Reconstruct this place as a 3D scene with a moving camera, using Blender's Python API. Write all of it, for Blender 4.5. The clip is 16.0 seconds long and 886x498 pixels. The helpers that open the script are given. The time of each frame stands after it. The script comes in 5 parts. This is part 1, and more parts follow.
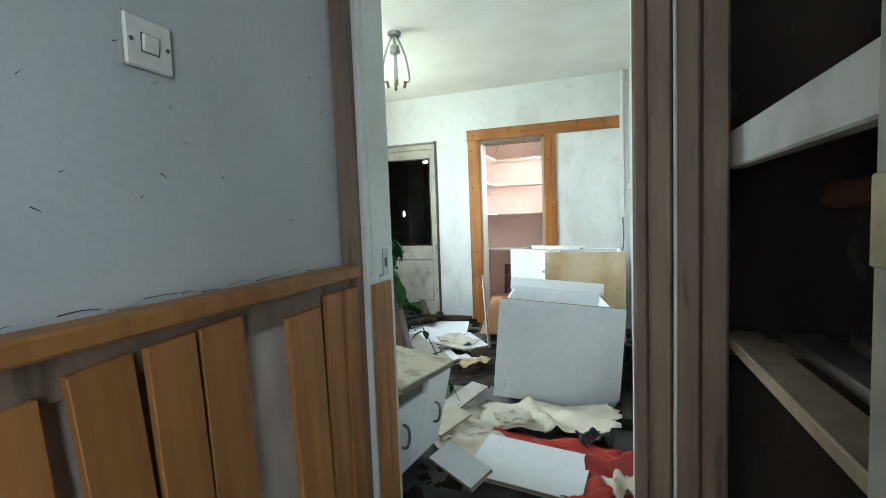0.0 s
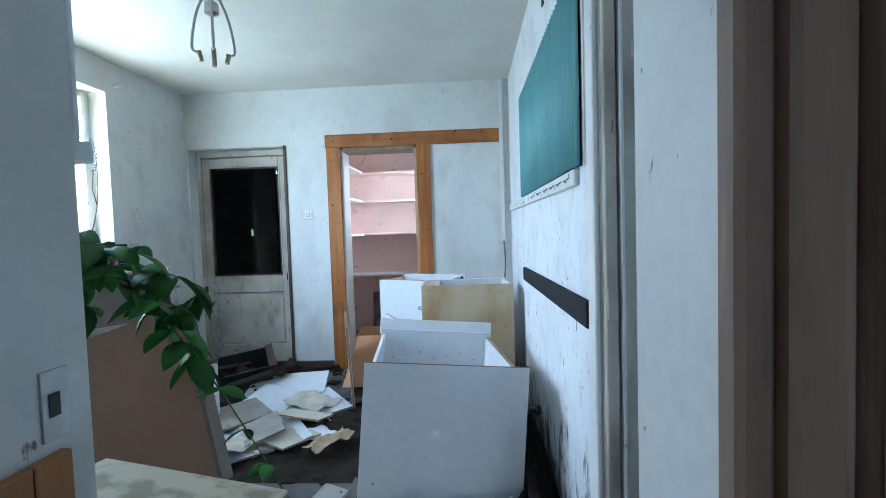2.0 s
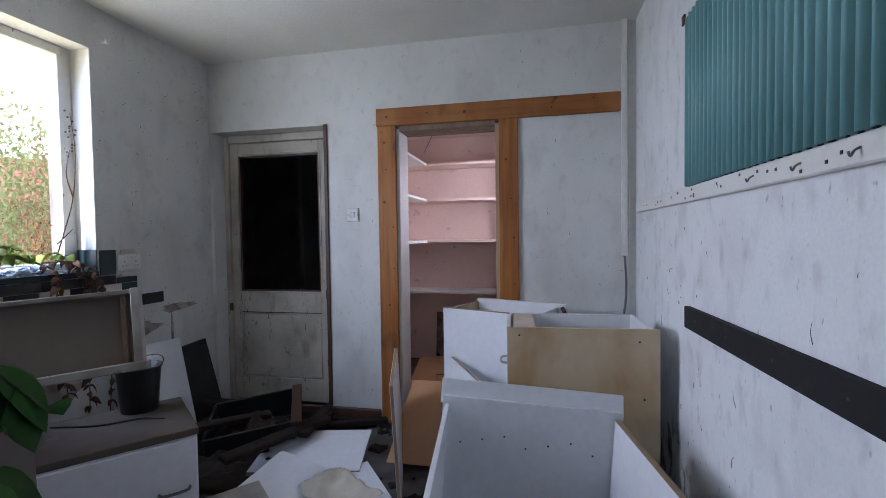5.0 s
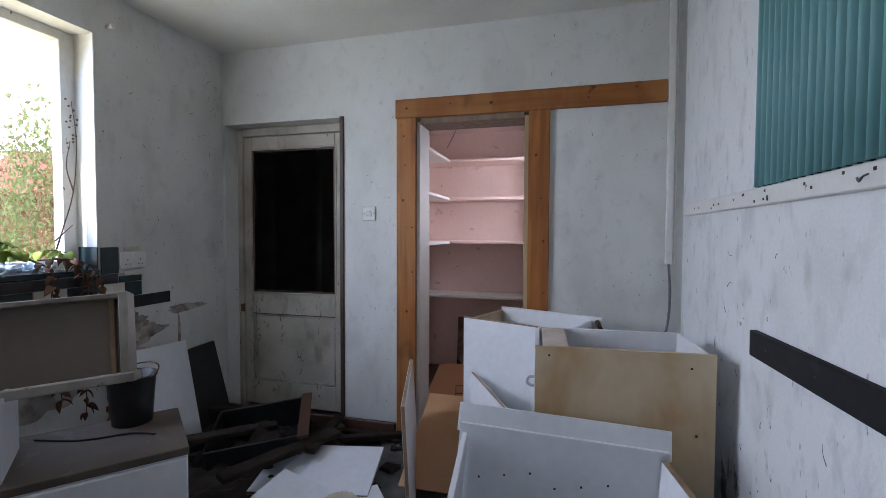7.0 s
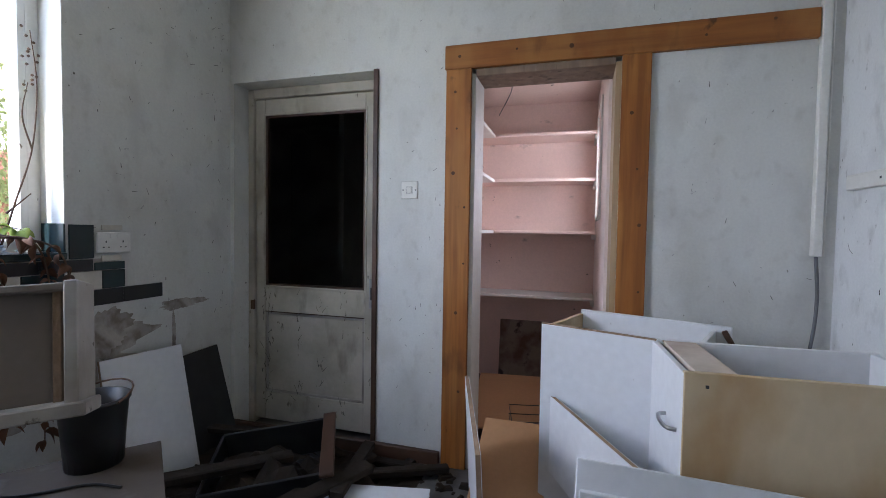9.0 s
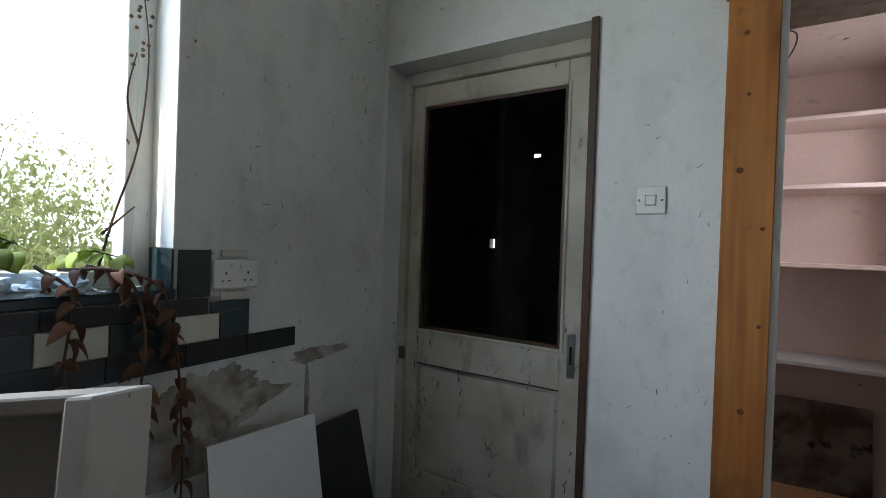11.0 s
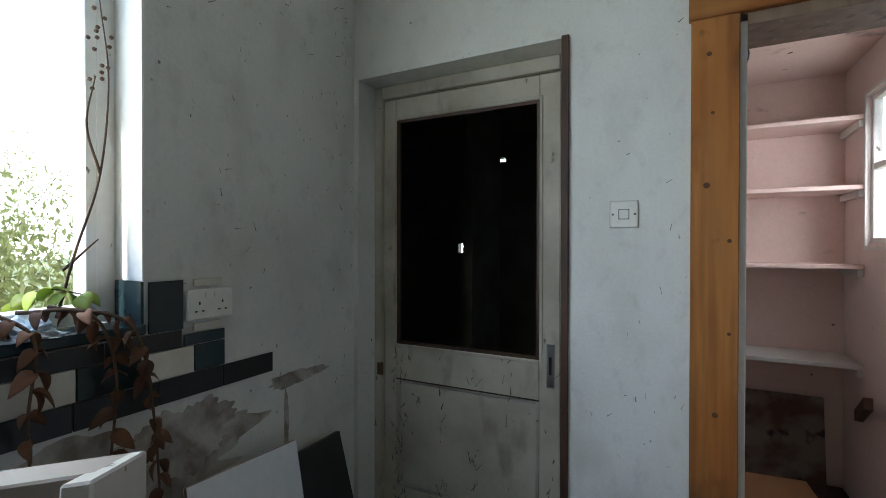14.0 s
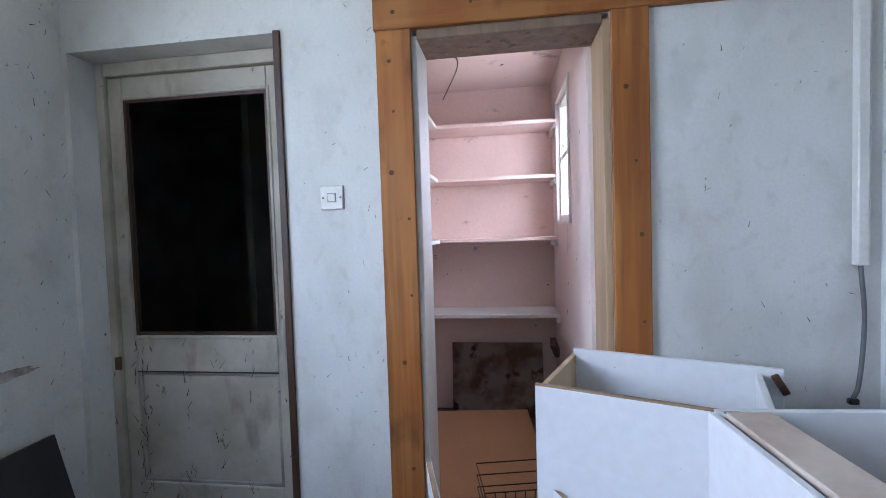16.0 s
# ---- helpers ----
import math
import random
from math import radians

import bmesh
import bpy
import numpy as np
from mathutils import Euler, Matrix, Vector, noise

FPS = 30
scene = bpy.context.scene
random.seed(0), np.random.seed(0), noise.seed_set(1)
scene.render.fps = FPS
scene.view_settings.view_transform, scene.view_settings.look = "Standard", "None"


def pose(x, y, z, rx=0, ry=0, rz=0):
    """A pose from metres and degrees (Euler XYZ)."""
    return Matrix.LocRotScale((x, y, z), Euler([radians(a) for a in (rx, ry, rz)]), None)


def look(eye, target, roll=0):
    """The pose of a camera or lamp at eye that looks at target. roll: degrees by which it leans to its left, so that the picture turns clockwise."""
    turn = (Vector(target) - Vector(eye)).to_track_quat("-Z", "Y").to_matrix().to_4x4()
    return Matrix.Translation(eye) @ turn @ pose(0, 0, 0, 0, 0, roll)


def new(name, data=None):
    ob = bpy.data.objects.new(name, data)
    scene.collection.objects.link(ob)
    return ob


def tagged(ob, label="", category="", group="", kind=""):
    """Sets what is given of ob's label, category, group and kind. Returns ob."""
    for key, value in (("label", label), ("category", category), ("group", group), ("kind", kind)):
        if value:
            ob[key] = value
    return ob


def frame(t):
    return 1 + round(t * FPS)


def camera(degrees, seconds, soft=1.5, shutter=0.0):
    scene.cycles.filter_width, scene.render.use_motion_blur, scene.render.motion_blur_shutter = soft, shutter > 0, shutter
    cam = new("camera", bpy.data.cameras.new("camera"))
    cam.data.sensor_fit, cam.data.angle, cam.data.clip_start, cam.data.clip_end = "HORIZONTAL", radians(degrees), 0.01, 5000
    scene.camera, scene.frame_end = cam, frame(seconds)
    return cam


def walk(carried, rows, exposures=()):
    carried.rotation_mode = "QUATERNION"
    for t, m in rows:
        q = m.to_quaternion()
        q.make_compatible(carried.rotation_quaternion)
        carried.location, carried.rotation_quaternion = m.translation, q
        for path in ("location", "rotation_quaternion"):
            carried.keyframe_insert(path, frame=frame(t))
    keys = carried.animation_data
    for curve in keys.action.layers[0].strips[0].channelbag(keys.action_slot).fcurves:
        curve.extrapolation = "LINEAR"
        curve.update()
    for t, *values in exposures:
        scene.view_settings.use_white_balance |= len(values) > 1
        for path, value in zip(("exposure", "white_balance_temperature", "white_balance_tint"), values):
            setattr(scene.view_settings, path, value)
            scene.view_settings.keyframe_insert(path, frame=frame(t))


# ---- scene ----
cam = camera(89.0, 16.0, soft=0.9)
PATH = [
    (0, (-0.242, 1.151, 1.182), (-0.917, 3.028, 1.046), -2.1),
    (0.5, (-0.206, 1.307, 1.223), (-0.811, 3.209, 1.093), -1.8),
    (1, (-0.259, 1.577, 1.165), (-0.780, 3.504, 1.044), -2.0),
    (1.5, (-0.333, 1.810, 1.232), (-0.632, 3.784, 1.125), -1.7),
    (2, (-0.386, 1.939, 1.254), (-0.500, 3.933, 1.164), -1.8),
    (2.5, (-0.479, 2.203, 1.208), (-0.494, 4.200, 1.112), -1.8),
    (3, (-0.432, 2.437, 1.227), (-0.401, 4.435, 1.134), -1.8),
    (3.5, (-0.392, 2.622, 1.245), (-0.323, 4.619, 1.164), -1.8),
    (4, (-0.489, 2.796, 1.236), (-0.374, 4.791, 1.154), -1.6),
    (4.5, (-0.632, 2.926, 1.277), (-0.718, 4.922, 1.179), -1.1),
    (5, (-0.591, 3.059, 1.272), (-1.002, 5.016, 1.210), -0.8),
    (7.5, (-0.649, 3.363, 1.297), (-1.166, 5.293, 1.226), 0.2),
    (8, (-0.709, 3.482, 1.258), (-1.204, 5.418, 1.183), 0.2),
    (8.5, (-0.868, 3.652, 1.222), (-1.378, 5.584, 1.137), 0.2),
    (9, (-1.007, 3.796, 1.209), (-1.573, 5.713, 1.131), 0.9),
    (9.5, (-1.272, 4.070, 1.182), (-1.921, 5.962, 1.133), 1.4),
    (12, (-1.730, 4.431, 1.343), (-2.977, 5.994, 1.326), 1.9),
    (12.5, (-1.790, 4.396, 1.379), (-3.064, 5.938, 1.362), 1.8),
    (13, (-1.763, 4.425, 1.384), (-2.995, 6.001, 1.366), 1.5),
    (13.5, (-1.710, 4.418, 1.366), (-2.810, 6.088, 1.346), 0.5),
    (14, (-1.693, 4.383, 1.314), (-2.605, 6.163, 1.300), 0.1),
    (14.5, (-1.878, 4.357, 1.259), (-2.568, 6.234, 1.269), -0.2),
    (15, (-1.673, 4.371, 1.299), (-2.317, 6.263, 1.253), -0.4),
    (15.5, (-1.348, 4.440, 1.301), (-1.932, 6.352, 1.244), -0.8),
    (16, (-1.198, 4.366, 1.283), (-1.476, 6.344, 1.202), -1.8),
]
LIGHTING = [(0.0, 2.50, 5850, 1), (0.5, 2.65, 5650, -2), (1.0, 2.70, 5410, 1), (1.5, 2.36, 5180, 4), (2.0, 1.94, 4870, 7), (2.5, 1.59, 5030, 10), (3.5, 1.44, 5200, 22), (4.5, 1.15, 5290, 24),
            (5.0, 0.94, 5510, 26), (7.5, 0.94, 5640, 23), (9.0, 1.06, 5680, 22), (9.5, 0.86, 5680, 20), (12.0, 0.30, 5850, 12), (12.5, 0.04, 5830, 12), (13.0, 0.10, 5830, 12),
            (13.5, 0.40, 5850, 11), (14.5, 1.10, 5610, 13), (15.5, 1.62, 5450, 17), (16.0, 1.58, 5250, 21)]
walk(cam, [(t, look(eye, target, roll)) for t, eye, target, roll in PATH], LIGHTING)

# world, sun, large lights
world = bpy.data.worlds.new("sky_world")
scene.world = world
world.use_nodes = True
wn = world.node_tree
sky = wn.nodes.new("ShaderNodeTexSky")
sky.sky_type, sky.sun_disc = "NISHITA", False
sky.sun_elevation, sky.sun_rotation = math.radians(47), math.radians(193)
wn.nodes["Background"].inputs[1].default_value = 0.15
wn.links.new(sky.outputs[0], wn.nodes["Background"].inputs[0])


def lamp(name, kind, m, energy, colour, size=(1, 1), angle=0.5):
    data = bpy.data.lights.new(name, kind)
    data.energy, data.color = energy, colour
    if kind == "AREA":
        data.shape, data.size, data.size_y = "RECTANGLE", size[0], size[1]
    else:
        data.angle = math.radians(angle)
    ob = new(name, data)
    ob.matrix_world = m
    return ob


lamp("sun", "SUN", look((-2, -9, 10), (0, 0, 0)), 5.0, (1.0, 0.95, 0.86))
lamp("kitchen_window_skylight", "AREA", look((-3.2, 4.4, 1.75), (-1.2, 4.5, 0.9)), 11.0, (0.50, 0.72, 1.0), (1.2, 1.1))
lamp("kitchen_window_garden_light", "AREA", look((-3.21, 4.4, 1.7), (-1.4, 4.5, 2.6)), 10.0, (1.0, 0.88, 0.50), (1.2, 1.1))
lamp("pantry_window_daylight", "AREA", look((-0.80, 6.97, 1.67), (-1.4, 7.0, 1.5)), 2.45, (1.0, 0.97, 0.93), (0.26, 0.6))
# added fill for the hall, in an invented opening behind the camera
lamp("hall_fill_light", "AREA", look((0.05, 0.0, 1.35), (-1.0, 0.6, 1.1)), 4.1, (0.86, 0.93, 1.0), (0.7, 1.7))

# added fill that brightens the lobby; its opening is made up
lamp("lobby_fill_light", "AREA", look((0.31, 2.53, 1.3), (0.31, 3.3, 1.2)), 0.34, (0.8, 0.9, 1.0), (0.2, 1.6))

# ---- materials ----
random.seed(7)


def mat(name, base, other=None, rough=0.6, scale=6.0, fine=60.0, bump=0.15, metal=0.0, mix=0.5, stretch=(1, 1, 1), lo=0.4, hi=0.65, spec=0.4, vary=0.0):
    """A painted or natural surface: a base colour, a second one in soft patches, fine grain and relief."""
    m = bpy.data.materials.new(name)
    m.use_nodes = True
    n, l = m.node_tree.nodes, m.node_tree.links
    b = n["Principled BSDF"]
    other = other or tuple(c * 0.8 for c in base)
    co = n.new("ShaderNodeTexCoord")
    mp = n.new("ShaderNodeMapping")
    mp.inputs["Scale"].default_value = stretch
    l.new(co.outputs["Object"], mp.inputs[0])
    big, small = n.new("ShaderNodeTexNoise"), n.new("ShaderNodeTexNoise")
    big.inputs["Scale"].default_value, small.inputs["Scale"].default_value = scale, fine
    big.inputs["Detail"].default_value, small.inputs["Detail"].default_value = 6, 4
    for t in (big, small):
        l.new(mp.outputs[0], t.inputs["Vector"])
    ramp = n.new("ShaderNodeMapRange")
    ramp.inputs[1].default_value, ramp.inputs[2].default_value = lo, hi
    ramp.inputs[4].default_value = mix
    l.new(big.outputs[0], ramp.inputs[0])
    mx = n.new("ShaderNodeMix")
    mx.data_type = "RGBA"
    mx.inputs[6].default_value, mx.inputs[7].default_value = (*base, 1), (*other, 1)
    l.new(ramp.outputs[0], mx.inputs[0])
    grain = n.new("ShaderNodeMapRange")
    grain.inputs[3].default_value, grain.inputs[4].default_value = 0.9, 1.08
    l.new(small.outputs[0], grain.inputs[0])
    mul = n.new("ShaderNodeMix")
    mul.data_type, mul.blend_type = "RGBA", "MULTIPLY"
    mul.inputs[0].default_value = 1
    l.new(mx.outputs[2], mul.inputs[6])
    l.new(grain.outputs[0], mul.inputs[7])
    out = mul.outputs[2]
    if vary:
        info = n.new("ShaderNodeObjectInfo")
        hv = n.new("ShaderNodeHueSaturation")
        mr = n.new("ShaderNodeMapRange")
        mr.inputs[3].default_value, mr.inputs[4].default_value = 1 - vary, 1 + vary
        l.new(info.outputs["Random"], mr.inputs[0])
        l.new(mr.outputs[0], hv.inputs["Value"])
        l.new(out, hv.inputs["Color"])
        out = hv.outputs[0]
    l.new(out, b.inputs["Base Color"])
    b.inputs["Roughness"].default_value, b.inputs["Metallic"].default_value = rough, metal
    b.inputs["Specular IOR Level"].default_value = spec
    bp = n.new("ShaderNodeBump")
    bp.inputs["Strength"].default_value, bp.inputs["Distance"].default_value = bump, 0.004
    l.new(small.outputs[0], bp.inputs["Height"])
    l.new(bp.outputs[0], b.inputs["Normal"])
    return m


def add_spots(m, colour, scale, lo, hi, stretch=(1, 1, 1), amount=1.0):
    """Lays flecks or stains with a shape of their own over a material's colour."""
    n, l = m.node_tree.nodes, m.node_tree.links
    b = n["Principled BSDF"]
    old = b.inputs["Base Color"].links[0].from_socket
    co, mp = n.new("ShaderNodeTexCoord"), n.new("ShaderNodeMapping")
    mp.inputs["Scale"].default_value = stretch
    l.new(co.outputs["Object"], mp.inputs[0])
    t = n.new("ShaderNodeTexNoise")
    t.inputs["Scale"].default_value, t.inputs["Detail"].default_value = scale, 5
    l.new(mp.outputs[0], t.inputs["Vector"])
    r = n.new("ShaderNodeMapRange")
    r.inputs[1].default_value, r.inputs[2].default_value, r.inputs[4].default_value = lo, hi, amount
    l.new(t.outputs[0], r.inputs[0])
    mx = n.new("ShaderNodeMix")
    mx.data_type = "RGBA"
    mx.inputs[7].default_value = (*colour, 1)
    l.new(r.outputs[0], mx.inputs[0])
    l.new(old, mx.inputs[6])
    l.new(mx.outputs[2], b.inputs["Base Color"])
    return m


def leafy(m, amount=0.45):
    """Lets light through a leaf."""
    n, l = m.node_tree.nodes, m.node_tree.links
    b = n["Principled BSDF"]
    t, mx = n.new("ShaderNodeBsdfTranslucent"), n.new("ShaderNodeMixShader")
    l.new(b.inputs["Base Color"].links[0].from_socket, t.inputs[0])
    mx.inputs[0].default_value = amount
    l.new(b.outputs[0], mx.inputs[1])
    l.new(t.outputs[0], mx.inputs[2])
    l.new(mx.outputs[0], n["Material Output"].inputs[0])
    return m


def wood(name, base, dark, stretch=(14, 14, 1), knots=True, rough=0.5, vary=0.08):
    m = mat(name, base, dark, rough=rough, scale=1.6, fine=14, bump=0.12, stretch=stretch, lo=0.35, hi=0.7, mix=0.8, vary=vary)
    if knots:
        add_spots(m, tuple(c * 0.25 for c in dark), 9, 0.70, 0.75, (1, 1, 0.7), 0.9)
    return m


WALL = add_spots(add_spots(mat("aged_white_wall_paint", (0.68, 0.68, 0.65), (0.52, 0.51, 0.47), rough=0.75, scale=1.7, fine=90, bump=0.25, lo=0.45, hi=0.75, mix=0.7), (0.12, 0.11, 0.1), 26, 0.735, 0.76), (0.45, 0.44, 0.42), 4, 0.56, 0.75, (1, 1, 0.6), 0.6)
EAST = add_spots(add_spots(mat("damp_white_wall_paint", (0.74, 0.75, 0.75), (0.52, 0.52, 0.52), rough=0.7, scale=2.3, fine=90, bump=0.25, lo=0.5, hi=0.8, mix=0.7), (0.10, 0.10, 0.10), 22, 0.72, 0.75, (1, 1, 0.5)), (0.34, 0.34, 0.34), 5, 0.55, 0.75, (1, 1, 0.7), 0.4)


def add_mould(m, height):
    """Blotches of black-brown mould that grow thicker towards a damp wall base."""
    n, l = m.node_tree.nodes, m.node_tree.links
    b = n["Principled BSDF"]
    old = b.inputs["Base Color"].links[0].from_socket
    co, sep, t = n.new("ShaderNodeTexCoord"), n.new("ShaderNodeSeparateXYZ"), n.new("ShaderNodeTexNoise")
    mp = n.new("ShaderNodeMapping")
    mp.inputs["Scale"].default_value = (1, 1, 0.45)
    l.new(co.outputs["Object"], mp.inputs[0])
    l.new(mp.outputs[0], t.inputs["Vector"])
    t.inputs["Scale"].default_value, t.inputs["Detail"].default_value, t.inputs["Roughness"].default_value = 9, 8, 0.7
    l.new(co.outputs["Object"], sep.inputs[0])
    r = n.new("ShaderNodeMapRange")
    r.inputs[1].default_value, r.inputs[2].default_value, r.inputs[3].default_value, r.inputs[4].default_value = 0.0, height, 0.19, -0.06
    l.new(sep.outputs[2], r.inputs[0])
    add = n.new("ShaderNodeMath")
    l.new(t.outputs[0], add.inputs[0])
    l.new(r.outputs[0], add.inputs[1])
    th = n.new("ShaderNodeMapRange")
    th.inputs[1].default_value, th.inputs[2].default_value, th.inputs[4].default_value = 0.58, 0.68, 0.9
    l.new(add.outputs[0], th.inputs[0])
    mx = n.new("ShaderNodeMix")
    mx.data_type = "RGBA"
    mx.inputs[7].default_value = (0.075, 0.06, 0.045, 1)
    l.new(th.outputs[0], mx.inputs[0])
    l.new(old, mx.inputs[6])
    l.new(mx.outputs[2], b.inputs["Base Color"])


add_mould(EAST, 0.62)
CEIL = mat("textured_ceiling_paint", (0.72, 0.71, 0.66), (0.58, 0.56, 0.5), rough=0.85, scale=2.2, fine=70, bump=0.5)
PINK = add_spots(mat("pale_pink_pantry_paint", (0.78, 0.60, 0.53), (0.68, 0.52, 0.46), rough=0.8, scale=2, fine=70), (0.12, 0.1, 0.09), 14, 0.73, 0.76)
# lighter than the pink on the other pantry walls
PINK_E = add_spots(mat("lighter_pink_paint", (0.78, 0.68, 0.64), (0.66, 0.55, 0.51), rough=0.8, scale=2, fine=70), (0.12, 0.1, 0.09), 12, 0.72, 0.75)
PINE = wood("orange_varnished_pine", (0.40, 0.145, 0.027), (0.23, 0.075, 0.016))
PINE_H = wood("orange_varnished_pine_header", (0.33, 0.12, 0.025), (0.20, 0.068, 0.015), (1, 14, 14))
BOARD = wood("honey_pine_board", (0.42, 0.19, 0.055), (0.26, 0.10, 0.026), vary=0.14)
for m in (PINE, PINE_H):
    add_spots(m, (0.50, 0.25, 0.075), 3.2, 0.46, 0.62, (1.6, 1.6, 0.6), 0.3)
    add_spots(m, (0.17, 0.058, 0.014), 4, 0.48, 0.64, (7, 7, 0.3) if m is PINE else (0.3, 7, 7), 0.55)
    add_spots(m, (0.07, 0.028, 0.01), 6, 0.58, 0.74, (1.2, 1.2, 0.5), 0.75)
add_spots(BOARD, (0.08, 0.035, 0.012), 11, 0.68, 0.74, (1.2, 1.2, 0.5), 0.8)
add_spots(WALL, (0.30, 0.28, 0.24), 2.6, 0.56, 0.72, (1, 1, 0.5), 0.22)
add_spots(WALL, (0.16, 0.15, 0.13), 60, 0.70, 0.735, (1, 1, 0.6), 0.7)
add_spots(EAST, (0.22, 0.21, 0.20), 42, 0.66, 0.72, (1, 1, 0.45), 0.55)
add_spots(WALL, (0.36, 0.34, 0.30), 17, 0.56, 0.78, (1, 1, 0.7), 0.34)
add_spots(EAST, (0.33, 0.32, 0.31), 14, 0.55, 0.74, (1, 1, 0.5), 0.4)
add_spots(PINK, (0.16, 0.13, 0.12), 5.5, 0.66, 0.76, (1, 1, 1.4), 0.7)
add_spots(PINK_E, (0.20, 0.17, 0.15), 4, 0.65, 0.76, (1, 1, 0.6), 0.7)
BROWN = wood("worn_brown_painted_timber", (0.25, 0.175, 0.12), (0.15, 0.10, 0.07), knots=False, rough=0.6)
add_spots(BROWN, (0.07, 0.045, 0.032), 7, 0.60, 0.68, (3, 3, 0.35), 0.7)
add_spots(BROWN, (0.34, 0.27, 0.21), 10, 0.63, 0.70, (3, 3, 0.3), 0.5)
add_spots(BOARD, (0.06, 0.025, 0.008), 7, 0.665, 0.70, (1.4, 1.4, 0.8), 0.85)
KNOT = mat("dark_pine_knot", (0.10, 0.04, 0.012), (0.05, 0.02, 0.008), rough=0.5, scale=60, fine=120)
RAWPINE = wood("raw_pine_batten", (0.45, 0.33, 0.2), (0.32, 0.22, 0.13), knots=False)
OLDPINE = wood("grey_dusty_pine", (0.26, 0.19, 0.13), (0.15, 0.11, 0.075), knots=False)
# darker copy of the dusty pine, with the cupboard's shade painted in
OLDSLAT = wood("dusty_shaded_slat", (0.15, 0.12, 0.10), (0.09, 0.07, 0.055), knots=False)
OLDGLOSS = add_spots(mat("dirty_white_gloss", (0.46, 0.45, 0.42), (0.26, 0.24, 0.21), rough=0.5, scale=6, fine=40, bump=0.25, lo=0.45, hi=0.7, mix=0.9), (0.12, 0.10, 0.08), 24, 0.66, 0.71, (1, 1, 0.6))
DARKWOOD = wood("dark_damp_wood", (0.085, 0.042, 0.025), (0.03, 0.018, 0.012), (3, 3, 3))
WHITEWOOD = add_spots(mat("chipped_white_gloss_paint", (0.72, 0.71, 0.67), (0.55, 0.53, 0.48), rough=0.45, scale=4, fine=40, bump=0.2, lo=0.5, hi=0.75), (0.18, 0.15, 0.11), 30, 0.70, 0.74, (1, 1, 0.5))
DOORPAINT = add_spots(mat("dirty_cream_door_paint", (0.50, 0.46, 0.38), (0.26, 0.23, 0.17), rough=0.5, scale=2.6, fine=40, bump=0.2, lo=0.42, hi=0.7, mix=0.8), (0.16, 0.14, 0.11), 24, 0.68, 0.73, (1, 1, 0.5))
add_spots(DOORPAINT, (0.13, 0.11, 0.08), 8, 0.58, 0.72, (1, 1, 0.35), 0.6)
# off-white with grime, lowered further so the colour carries shade
GRIM_SHADE = add_spots(mat("off_white_grime_and_shade", (0.40, 0.37, 0.33), (0.22, 0.19, 0.16), rough=0.6, scale=4, fine=40, bump=0.2, lo=0.42, hi=0.68, mix=0.9), (0.1, 0.08, 0.06), 22, 0.68, 0.72)
MELA = add_spots(mat("white_melamine", (0.72, 0.73, 0.75), (0.56, 0.55, 0.53), rough=0.35, scale=2.2, fine=30, bump=0.03, lo=0.5, hi=0.8), (0.25, 0.2, 0.16), 18, 0.74, 0.76)
# dusty brown, deepened so the colour holds the shade under the sill
SHADE_TOP = add_spots(mat("dusty_shaded_cabinet_top", (0.11, 0.085, 0.065), (0.06, 0.045, 0.035), rough=0.7, scale=5, fine=40, bump=0.2), (0.2, 0.17, 0.14), 9, 0.6, 0.7, amount=0.5)
EDGE = mat("chipboard_edge", (0.32, 0.22, 0.14), (0.2, 0.13, 0.08), rough=0.8, scale=30, fine=150, bump=0.3)
HARD = add_spots(mat("brown_hardboard", (0.34, 0.20, 0.12), (0.27, 0.155, 0.09), rough=0.6, scale=3, fine=40, bump=0.05), (0.12, 0.08, 0.05), 18, 0.74, 0.76)
# beige lowered in tone to carry the shade below the window
BEIGE = add_spots(mat("beige_shaded_hardboard", (0.20, 0.165, 0.135), (0.14, 0.11, 0.085), rough=0.65, scale=2, fine=40, bump=0.05), (0.1, 0.08, 0.06), 15, 0.74, 0.76)
ORANGEB = mat("orange_brown_hardboard", (0.48, 0.27, 0.13), (0.4, 0.22, 0.1), rough=0.6, scale=3, fine=40)
PLY = mat("water_stained_plywood", (0.62, 0.50, 0.33), (0.46, 0.30, 0.14), rough=0.6, scale=2.6, fine=22, bump=0.05, stretch=(1.4, 1.4, 0.8), lo=0.42, hi=0.62, mix=0.9)
WORKTOP = mat("mottled_cream_laminate", (0.46, 0.42, 0.30), (0.24, 0.20, 0.13), rough=0.45, scale=9, fine=60, bump=0.05, lo=0.5, hi=0.62, mix=0.9)
TEAL = mat("teal_corrugated_plastic", (0.17, 0.36, 0.36), (0.12, 0.28, 0.285), rough=0.55, scale=5, fine=40, bump=0.03, stretch=(1, 1, 0.3))
# darker copy of the teal: shade of the grooves painted in
TEAL_D = mat("shaded_teal_groove", (0.006, 0.032, 0.036), (0.012, 0.05, 0.052), rough=0.6, scale=5, fine=40, bump=0.03)
BLACKP = mat("black_painted_batten", (0.02, 0.02, 0.022), (0.04, 0.036, 0.032), rough=0.75, spec=0.2, scale=12, fine=60, lo=0.55, hi=0.7)
TILE_B = mat("dark_green_glazed_tile", (0.018, 0.035, 0.038), (0.03, 0.05, 0.05), rough=0.2, scale=12, fine=60, bump=0.03, vary=0.3)
TILE_W = mat("cream_glazed_tile", (0.62, 0.58, 0.50), (0.5, 0.46, 0.38), rough=0.25, scale=9, fine=60, bump=0.03, vary=0.08)
